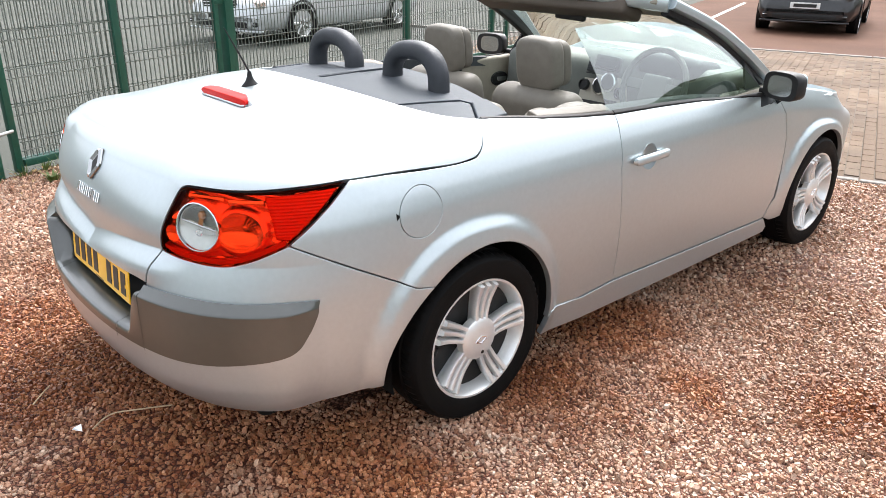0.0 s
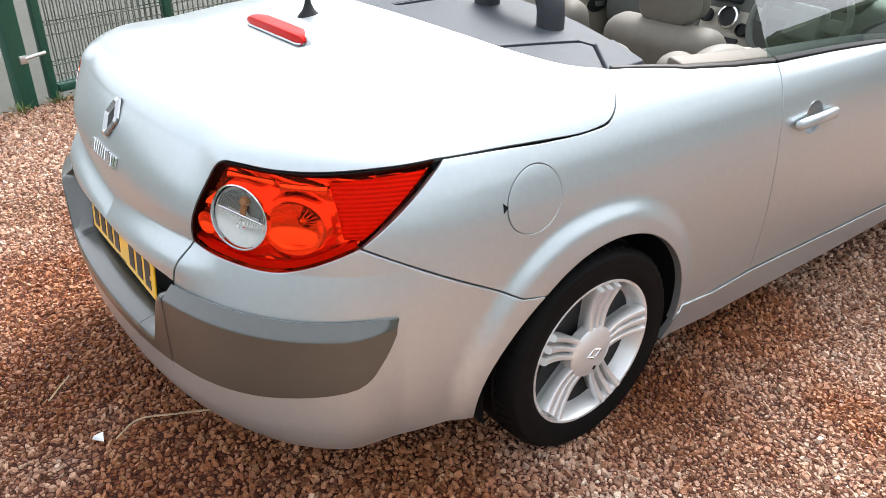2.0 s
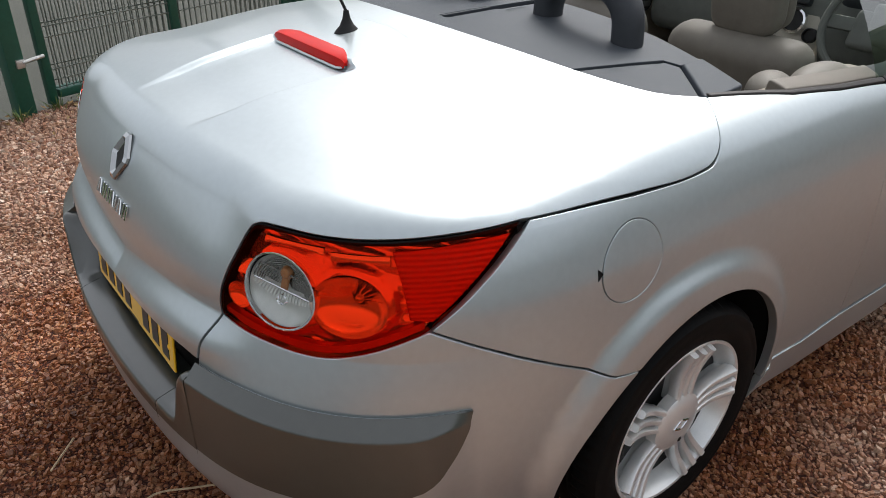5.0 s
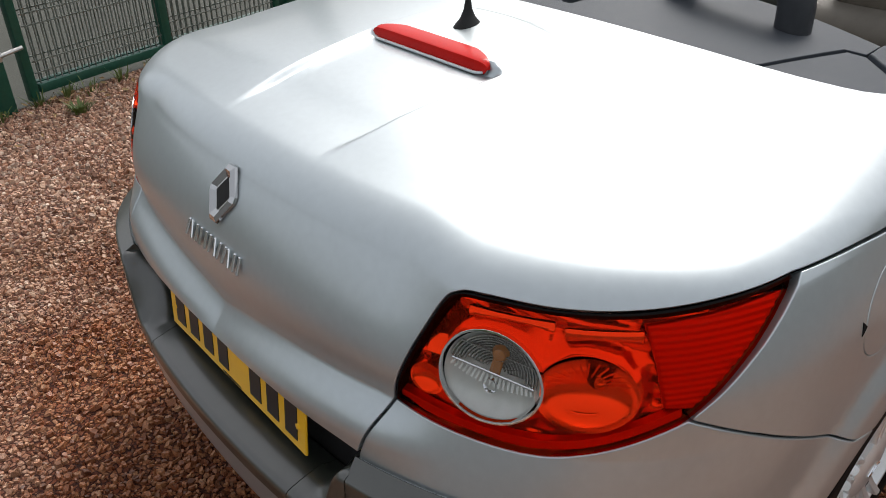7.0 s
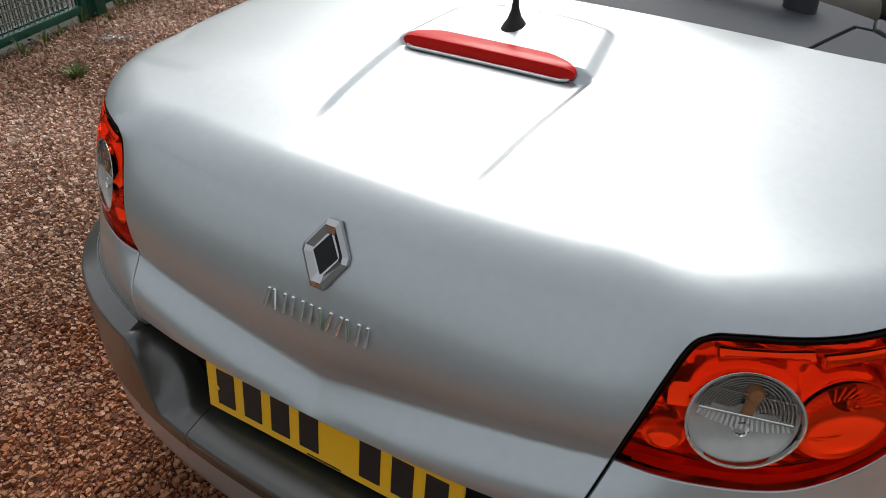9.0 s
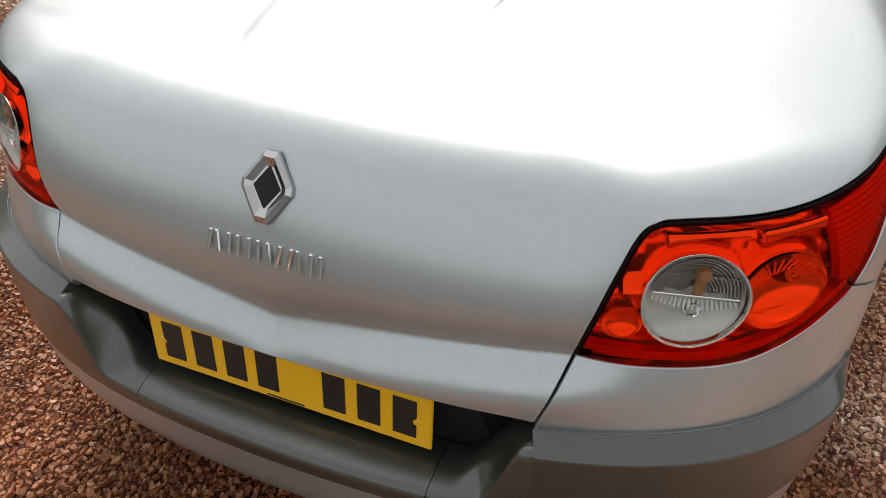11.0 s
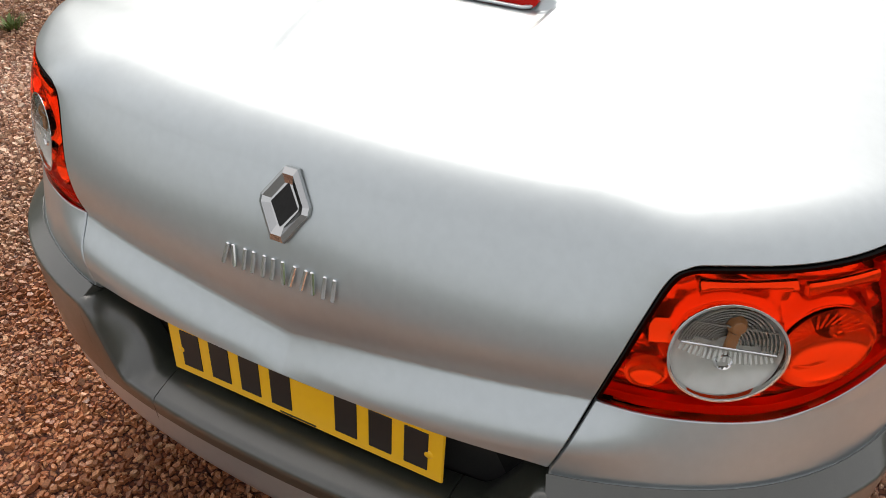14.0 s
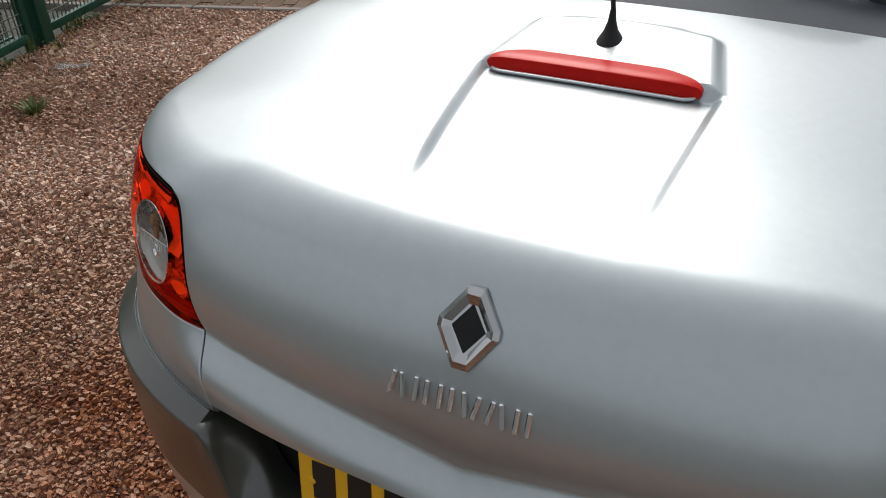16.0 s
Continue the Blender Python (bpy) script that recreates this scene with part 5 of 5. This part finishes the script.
# sun visors and mirror under the header
for x in (-0.36, 0.36):
    part("sun_visor", box(0.40, 0.16, 0.02, pose(x, 1.40, 1.30, -24, 0, 0), 0.008), TRIM, car, "beige folded sun visor")
part("rear_view_mirror", box(0.22, 0.03, 0.06, pose(0.02, 1.42, 1.24, 0, 0, -12), 0.012, 3), BLACK, car, "black inside mirror")
for s in (1, -1):
    path = spline([(s * 0.715, 2.06, 0.945), (s * 0.672, 1.82, 1.09), (s * 0.632, 1.60, 1.205), (s * 0.582, 1.37, 1.295)], 6)
    part("pillar_seal", add_tube(bmesh.new(), path, round_shape(0.05, 0.05, 10, 2.6)), BLACK, car)
    tri = bmesh.new()
    face = tri.faces.new([tri.verts.new((s * x, y, z)) for x, y, z in ((0.772, 1.99, 0.905), (0.772, 1.82, 0.92), (0.716, 1.87, 1.055))])
    grown = bmesh.ops.extrude_face_region(tri, geom=[face])["geom"]
    bmesh.ops.translate(tri, vec=(-s * 0.012, 0, 0), verts=[v for v in grown if isinstance(v, bmesh.types.BMVert)])
    part("quarter_triangle", tri, BLACK, car)
part("header_trim", box(0.95, 0.16, 0.07, pose(-0.05, 1.36, 1.285, -20, 0, 0), 0.02, 3), BROWN, car, "dark brown header lining")
# padded ends of the rear bench and a stitched seam over each front seat
for s in (1, -1):
    pad = bmesh.new()
    bmesh.ops.create_uvsphere(pad, u_segments=28, v_segments=16, radius=1.0)
    bmesh.ops.transform(pad, matrix=pose(s * 0.69, 0.66, 0.955, 0, 8 * s, 0) @ Matrix.Diagonal((0.062, 0.125, 0.05, 1)), verts=pad.verts)
    part("bolster", pad, CLOTH, car, "beige leather side bolster")
    pad = bmesh.new()
    bmesh.ops.create_uvsphere(pad, u_segments=24, v_segments=14, radius=1.0)
    bmesh.ops.transform(pad, matrix=pose(s * 0.62, 0.55, 0.935, 0, 10 * s, 20 * s) @ Matrix.Diagonal((0.06, 0.09, 0.05, 1)), verts=pad.verts)
    part("shoulder_pad", pad, CLOTH, car, "beige leather seat shoulder")


# ---- fence ----
def fence_at(s, z=0.0):
    p = FENCE_AT + FENCE_WAY * s
    return Vector((p[0], p[1], z))


TURN_FENCE = math.degrees(math.atan2(FENCE_WAY[1], FENCE_WAY[0]))


def on_fence(s, z, out=0.0):
    return Matrix.Translation(fence_at(s, z)) @ pose(0, 0, 0, 0, 0, TURN_FENCE) @ pose(0, out, 0)


def mesh_panel(parent, a, b, height):
    """Wires of one fence panel: uprights, and cross wires in pairs where the mesh is folded."""
    bm = bmesh.new()
    for s in np.arange(a + 0.022, b, 0.044):
        add_box(bm, on_fence(s, height / 2 + 0.06), 0.006, 0.006, height)
    for z in np.arange(0.16, height, 0.25):
        for d, o in ((0.0, 0.008), (0.062, 0.008)):
            add_box(bm, on_fence((a + b) / 2, z + d, -o), b - a, 0.006, 0.007)
    return tagged(part("wire_mesh", bm, WIRE, parent, smooth=False), kind="stuff")


fence = thing("mesh_fence", "dark green steel fence with welded wire mesh panels", "fence")
for s, w in ((1.05, 0.06), (2.06, 0.05), (2.19, 0.10), (5.04, 0.07), (7.23, 0.07), (7.7, 0.06)):
    part("post", box(w, w, 2.6, on_fence(s, 1.28), 0.006), GREEN, fence)
for a, b in ((0.16, 2.04), (2.24, 5.0), (5.08, 9.0)):
    part("bottom_rail", box(b - a, 0.045, 0.05, on_fence((a + b) / 2, 0.075), 0.005), GREEN, fence)
    mesh_panel(fence, a, b, 2.45)
leaf = thing("gate_leaf", "green gate leaf with wire mesh folded back behind the fence", "gate")
bm = bmesh.new()
for s in np.arange(0.2, 2.03, 0.046):
    add_box(bm, on_fence(s, 1.27, 0.09), 0.006, 0.006, 2.4)
for z in np.arange(0.22, 2.45, 0.25):
    add_box(bm, on_fence(1.1, z, 0.098), 1.86, 0.006, 0.007)
tagged(part("wire_mesh", bm, WIRE, leaf, smooth=False), kind="stuff")
part("leaf_rail", box(1.86, 0.04, 0.04, on_fence(1.1, 0.07, 0.09), 0.005), GREEN, leaf)
part("top_hinge", box(0.12, 0.06, 0.05, on_fence(2.1, 1.06), 0.005), GREEN, fence)
gate_post = thing("gate_post", "thick dark green steel gate post with a bolt", "post")
part("shaft", box(0.10, 0.10, 2.6, on_fence(-0.06, 1.28), 0.008), GREEN, gate_post)
part("stile", box(0.05, 0.05, 2.5, on_fence(0.12, 1.27), 0.006), GREEN, gate_post)
bm = bmesh.new()
add_tube(bm, [on_fence(-0.03, 0.31, -0.06) @ Vector((0, 0, 0)), on_fence(0.10, 0.325, -0.06) @ Vector((0, 0, 0))], round_shape(0.022, 0.022, 10))
add_box(bm, on_fence(-0.04, 0.305, -0.055), 0.05, 0.02, 0.05, 0.006)
part("bolt", bm, material("zinc", (0.55, 0.55, 0.53), 0.35, 0.8), gate_post, "shiny zinc bolt")


# ---- block paving ----
paving = sheet("paving_bed", [along(-6, 0), along(9, 0), along(9, 7.3), along(-6, 7.3)], -0.005, JOINT, "brownish block paving with sandy joints", "pavement")
ROW_TURN = math.degrees(math.atan2(EDGE_OUT[1], EDGE_OUT[0]))
bm = box(0.195, 0.095, 0.02, None, 0.004, 1)
block = bpy.data.meshes.new("block")
bm.to_mesh(block)
bm.free()
block.materials.append(BLOCK)
rest, count = bmesh.new(), 0
rng = random.Random(8)
for i in range(-56, 62):
    for j in range(36):
        s, o = 0.05 + 0.1 * i, 0.16 + 0.2 * j + (0.1 if i % 2 else 0.0)
        if o > 7.2:
            continue
        p = along(s, o)
        m = Matrix.Translation((p[0], p[1], -0.006 + rng.uniform(-0.0015, 0.0015))) @ pose(0, 0, 0, rng.uniform(-0.5, 0.5), rng.uniform(-0.5, 0.5), ROW_TURN)
        if 0 <= i < 24 and j < 12:
            ob = new("block", block)
            ob.parent, ob.matrix_basis = paving, m
        else:
            add_box(rest, m, 0.195, 0.095, 0.02)
part("far_blocks", rest, BLOCK, paving, smooth=False)["kind"] = "stuff"
for i in range(-12, 18):
    p = along(0.25 + 0.5 * i, 0.03)
    part("kerb_stone", box(0.49, 0.06, 0.05, Matrix.Translation((p[0], p[1], -0.012)) @ pose(0, 0, 0, 0, 0, ROW_TURN - 90), 0.006, 1), KERB, paving)
for i in range(-10, 20):
    p = along(0.45 + 0.9 * i, 7.34)
    part("channel_stone", box(0.89, 0.1, 0.05, Matrix.Translation((p[0], p[1], -0.012)) @ pose(0, 0, 0, 0, 0, ROW_TURN - 90), 0.006, 1), KERB, paving)
WHITE = grain(material("worn_white_paint", (0.6, 0.6, 0.58), 0.7), 40, [(0.35, 0.3, 0.27), (0.62, 0.6, 0.57), (0.68, 0.66, 0.63)], (0.6, 0.8))
bm = bmesh.new()
add_tube(bm, [(-6.6, 14.2, -0.007), (-8.8, 20.0, -0.007)], [(-0.05, 0), (0.05, 0), (0.05, 0.002), (-0.05, 0.002)])
tagged(part("bay_line", bm, WHITE, smooth=False), "worn white painted parking bay line", "marking", kind="structure")


# ---- parked cars ----
def parked_car(name, label, at, paint, length, width, height, base, sill, nose, plate_mat):
    """A parked car of loops across its length; x runs to its front, z up from the road."""
    ob = thing(name, label, "car", at)
    bm = bmesh.new()
    rows = []
    loops = [(-0.5, 0.30, 0.62, 0.80), (-0.47, 0.24, 0.80, 0.93), (-0.30, 0.20, 0.95, 1.0), (0.0, 0.19, 0.93, 1.0), (0.25, 0.20, 0.90, 1.0), (0.40, 0.21, 0.80, 0.98), (0.47, 0.22, 0.70, 0.90), (0.50, 0.26, 0.60, 0.74)]
    for x, z0, z1, k in loops:
        w = width / 2 * k
        ring = [(-0.55, z0), (-0.92, z0 + 0.03), (-1.0, z0 + 0.18), (-1.0, z1 - 0.22), (-0.94, z1 - 0.06), (-0.8, z1), (0.0, z1 + 0.03)]
        ring = ring + [(-a, z) for a, z in ring[-2::-1]]
        rows.append([bm.verts.new((x * length, a * w, z * base)) for a, z in ring])
    for a, b in zip(rows, rows[1:]):
        for i in range(len(a) - 1):
            bm.faces.new((a[i], a[i + 1], b[i + 1], b[i]))
    for r in (rows[0], rows[-1]):
        bm.faces.new(r)
    bmesh.ops.subdivide_edges(bm, edges=bm.edges[:], cuts=2, smooth=0.6, use_grid_fill=True)
    body = part("body", bm, paint, ob, sharp=60)
    bm = bmesh.new()
    rows = []
    for x, z, k in ((-0.40, 0.93, 0.86), (-0.25, height / base - 0.04, 0.70), (0.0, height / base, 0.70), (0.10, height / base - 0.05, 0.71), (0.27, 0.92, 0.86)):
        rows.append([bm.verts.new((x * length, a * k * width / 2, (z - 0.25 * (abs(a) > 0.95) * (z > 1.0)) * base)) for a in (-1, -0.85, 0, 0.85, 1)])
    for a, b in zip(rows, rows[1:]):
        for i in range(4):
            bm.faces.new((a[i], a[i + 1], b[i + 1], b[i]))
    part("cabin", bm, DARKGLASS, ob, "dark glazed cabin", sharp=60)
    part("lower_grille", box(0.05, width * 0.62, 0.10, pose(length * 0.497, 0, 0.32 * base), 0.02, 2), BLACK, ob)
    part("front_lip", box(0.10, width * 0.86, 0.035, pose(length * 0.482, 0, 0.225 * base), 0.012, 2), paint, ob)
    part("front_plate", box(0.012, 0.52, 0.11, pose(length * 0.512, 0, nose), 0.003, 1), plate_mat, ob)
    part("plate_bar", box(0.004, 0.40, 0.06, pose(length * 0.512 + 0.008, 0, nose)), INK, ob)
    part("grille", box(0.04, width * 0.40, 0.15, pose(length * 0.498, 0, nose + 0.20), 0.02, 2), BLACK, ob)
    for k in range(3):
        part("grille_bar", box(0.012, width * 0.38, 0.014, pose(length * 0.498 + 0.022, 0, nose + 0.155 + 0.045 * k), 0.004, 1), CHROME, ob)
    part("grille_ring", add_lathe(bmesh.new(), [(0.055, -0.006), (0.062, 0.006), (0.074, 0.006), (0.080, -0.006)], pose(length * 0.498 + 0.03, 0, nose + 0.20, 0, 90, 0), 28), CHROME, ob)
    for s in (1, -1):
        part("fog_recess", box(0.06, 0.24, 0.075, pose(length * 0.487, s * width * 0.345, 0.335 * base, 0, 0, -s * 14), 0.025, 3), BLACK, ob)
        part("intake_blade", box(0.05, 0.23, 0.010, pose(length * 0.490, s * width * 0.345, 0.335 * base, 0, 0, -s * 14), 0.004, 1), CHROME, ob)
        part("headlamp", box(0.16, 0.34, 0.15, pose(length * 0.462, s * width * 0.36, nose + 0.20, 0, 0, -s * 24), 0.05, 3), BOWL2, ob, "clear headlamp")
        for x in (-0.305, 0.30):
            m = pose(x * length, s * (width / 2 - 0.10), 0.315, -90 * s, 0, 0)
            w = part("wheel", add_lathe(bmesh.new(), [(0.0, 0.06), (0.2, 0.05), (0.215, 0.10), (0.24, 0.108), (0.30, 0.10), (0.318, 0.07), (0.318, -0.09), (0.0, -0.09)], m, 40), RUBBER, ob)
            part("rim", add_lathe(bmesh.new(), [(0.0, 0.085), (0.05, 0.088), (0.06, 0.07), (0.17, 0.062), (0.20, 0.085), (0.222, 0.108), (0.226, 0.10)], m, 40), GREYCHROME, w)
            bm = bmesh.new()
            for k in range(7):
                add_box(bm, m @ pose(0, 0, 0, 0, 0, 360 * k / 7) @ pose(0.125, 0, 0.085), 0.17, 0.034, 0.02, 0.006, 1)
            part("spoke", bm, ALLOY, w)
            part("arch_shadow", add_lathe(bmesh.new(), [(0.36, 0.112), (0.33, 0.116), (0.32, 0.05)], m, 40), BLACK, ob)
    return ob


DARKGLASS = material("dark_car_glass", (0.02, 0.025, 0.03), 0.05, 0.0, Coat_Weight=1.0, Coat_Roughness=0.0)
PALEPAINT = grain(material("pale_silver_paint", (0.6, 0.6, 0.6), 0.35, 0.35, Coat_Weight=1.0, Coat_Roughness=0.03), 500, [(0.54, 0.56, 0.57), (0.60, 0.62, 0.63)], (0.3, 0.36))
DARKPAINT = grain(material("dark_grey_paint", (0.05, 0.05, 0.055), 0.4, 0.2, Coat_Weight=0.35), 500, [(0.018, 0.018, 0.019), (0.03, 0.03, 0.031)], (0.3, 0.4))
PLATE_WHITE = grain(material("number_plate_white", (0.7, 0.7, 0.68), 0.4), 60, [(0.62, 0.62, 0.60), (0.72, 0.72, 0.70)], (0.35, 0.45))
ahead = math.degrees(math.atan2(-0.955, 0.296))
parked_car("silver_saloon", "silver saloon car parked behind the mesh fence", pose(-9.96, 6.23, -0.03, 0, 0, ahead), PALEPAINT, 4.58, 1.84, 1.45, 1.0, 0.2, 0.44, PLATE_WHITE)
parked_car("dark_hatchback", "dark grey hatchback parked nose-out in a bay", pose(-4.75, 15.35, -0.012, 0, 0, math.degrees(math.atan2(-0.95, 0.305))), DARKPAINT, 4.3, 1.82, 1.5, 1.0, 0.2, 0.52, PLATE_WHITE)


# ---- small things on the gravel ----
LEAF = grain(material("grass_blade", (0.07, 0.11, 0.03), 0.6), 30, [(0.06, 0.11, 0.02), (0.14, 0.19, 0.05)], (0.5, 0.7))


def tuft(x, y, n, tall, seed):
    rng = random.Random(seed)
    bm = bmesh.new()
    for _ in range(n):
        a, r = rng.uniform(0, 6.28), rng.uniform(0, 0.05)
        p = Vector((x + r * math.cos(a), y + r * math.sin(a), 0.0))
        lean = Vector((math.cos(a), math.sin(a), 0)) * rng.uniform(0.02, 0.07)
        h = tall * rng.uniform(0.5, 1.1)
        side = Vector((-math.sin(a), math.cos(a), 0)) * rng.uniform(0.002, 0.005)
        v = [bm.verts.new(q) for q in (p - side, p + side, p + lean * 0.4 + side + Vector((0, 0, h * 0.6)), p + lean * 0.4 - side + Vector((0, 0, h * 0.6)), p + lean + Vector((0, 0, h)))]
        bm.faces.new(v[:4])
        bm.faces.new((v[3], v[2], v[4]))
    return tagged(part("grass_tuft", bm, LEAF), "small green tuft of grass at the foot of the fence", "grass", "tufts by the fence")


rng = random.Random(11)
for k in range(16):
    s = -0.1 + 0.19 * k + rng.uniform(-0.06, 0.06)
    p = fence_at(s)
    tuft(p.x + rng.uniform(0.03, 0.14), p.y, rng.randint(14, 30), rng.uniform(0.05, 0.12), 20 + k)
for x, y in ((-3.08, 0.75), (-3.02, -0.30)):
    tuft(x, y, 90, 0.06, int(100 + 10 * y))
LITTER = stone_material("dead_leaves", [(0.16, 0.085, 0.035), (0.30, 0.19, 0.08), (0.10, 0.05, 0.022), (0.36, 0.26, 0.13)], gloss=0.15)
bm = bmesh.new()
rng = random.Random(44)
for _ in range(420):
    m = Matrix.Translation(fence_at(rng.uniform(-0.3, 6.5), 0.018 + rng.uniform(0, 0.02)) + Vector((min(rng.expovariate(7.0), 0.5) + 0.02, 0, 0))) @ pose(0, 0, 0, rng.uniform(-35, 35), rng.uniform(-35, 35), rng.uniform(0, 360))
    a, b = rng.uniform(0.012, 0.026), rng.uniform(0.006, 0.013)
    v = [bm.verts.new(m @ Vector(p)) for p in ((-a, 0, 0), (0, -b, 0.004), (a, 0, 0.002), (0, b, 0.004))]
    bm.faces.new((v[0], v[1], v[2]))
    bm.faces.new((v[0], v[2], v[3]))
tagged(part("leaf_litter", bm, LITTER, smooth=False), "small dead brown leaves along the foot of the fence", "leaves", kind="stuff")
PAPER = material("white_paper", (0.75, 0.76, 0.76), 0.7)
bm = bmesh.new()
v = [bm.verts.new(q) for q in ((0.065, -1.105, 0.02), (0.09, -1.115, 0.03), (0.112, -1.09, 0.024), (0.082, -1.082, 0.035))]
bm.faces.new(v[:3])
bm.faces.new((v[0], v[2], v[3]))
tagged(part("paper_scrap", bm, PAPER, smooth=False), "torn scrap of white paper on the gravel", "litter")
TWIG = grain(material("dry_twig", (0.3, 0.2, 0.12), 0.8), 80, [(0.34, 0.23, 0.13), (0.55, 0.42, 0.27)], (0.7, 0.9))
for path in (((0.125, -1.06, 0.018), (0.085, -0.985, 0.022), (0.13, -0.89, 0.026), (0.165, -0.80, 0.02)), ((-0.155, -1.172, 0.02), (-0.2, -1.125, 0.028), (-0.247, -1.092, 0.02))):
    tagged(part("dry_twig", add_tube(bmesh.new(), [p + Vector((0, 0, 0.009)) for p in spline(path, 5)], round_shape(0.0065, 0.005, 6)), TWIG), "thin dry brown twig on the gravel", "twig", "twigs")
ring = [(1.043 + 0.017 * math.cos(t), -0.187 + 0.017 * math.sin(t), 0.022 + 0.003 * math.sin(2 * t)) for t in np.linspace(0, 2 * math.pi, 25)]
tagged(part("wire_ring", add_tube(bmesh.new(), ring, round_shape(0.003, 0.003, 6), cap=False), TWIG), "small thin brown ring lying on the gravel", "ring")

# ---- what closes the place all round: an unseen tree belt, added to darken reflections ----
TREES = grain(material("far_foliage", (0.05, 0.07, 0.03), 0.9), 0.8, [(0.02, 0.03, 0.012), (0.05, 0.07, 0.03), (0.09, 0.11, 0.055)], (0.8, 0.95), 0.6, 0.1, 6.0, dist=0.3)
bm = bmesh.new()
rows = []
for k in range(240):
    a = 2 * math.pi * k / 240
    # taller round 57 degrees, to darken what the door glass reflects
    h = 3.8 + 5.0 * max(0.0, math.cos(a - radians(57))) ** 6 + 1.5 * noise.noise(Vector((3.2 * math.cos(a), 3.2 * math.sin(a), 1.0))) + 0.9 * noise.noise(Vector((16 * math.cos(a), 16 * math.sin(a), 2.0)))
    ring = []
    for d, z in ((0.0, -0.05), (-0.8, 0.25 * h), (-0.4, 0.6 * h), (0.6, 0.9 * h), (1.8, h), (3.0, 0.5 * h), (3.2, -0.05)):
        r = 36 + d + 0.9 * noise.noise(Vector((20 * math.cos(a), 20 * math.sin(a), z)))
        ring.append(bm.verts.new((r * math.cos(a), r * math.sin(a), z)))
    rows.append(ring)
for a, b in zip(rows, rows[1:] + rows[:1]):
    for i in range(6):
        bm.faces.new((a[i], a[i + 1], b[i + 1], b[i]))
tagged(part("backdrop", bm, TREES, smooth=False), "unseen belt of dark green trees added round the car park to darken reflections", "trees", kind="structure")
FILM = material("clear_film", (0.6, 0.64, 0.66), 0.2, 0.0, Transmission_Weight=0.8, IOR=1.2)
rng = random.Random(31)
bm = bmesh.new()
grid = [[bm.verts.new((-3.46 + 0.03 * i + rng.uniform(-0.008, 0.008), 1.16 + 0.03 * j + 0.012 * i + rng.uniform(-0.01, 0.01), 0.022 + rng.uniform(0, 0.022))) for j in range(4)] for i in range(7)]
for a, b in zip(grid, grid[1:]):
    for j in range(3):
        bm.faces.new((a[j], a[j + 1], b[j + 1], b[j]))
tagged(part("film_wrapper", bm, FILM, smooth=False), "crumpled clear plastic film on the gravel", "litter")
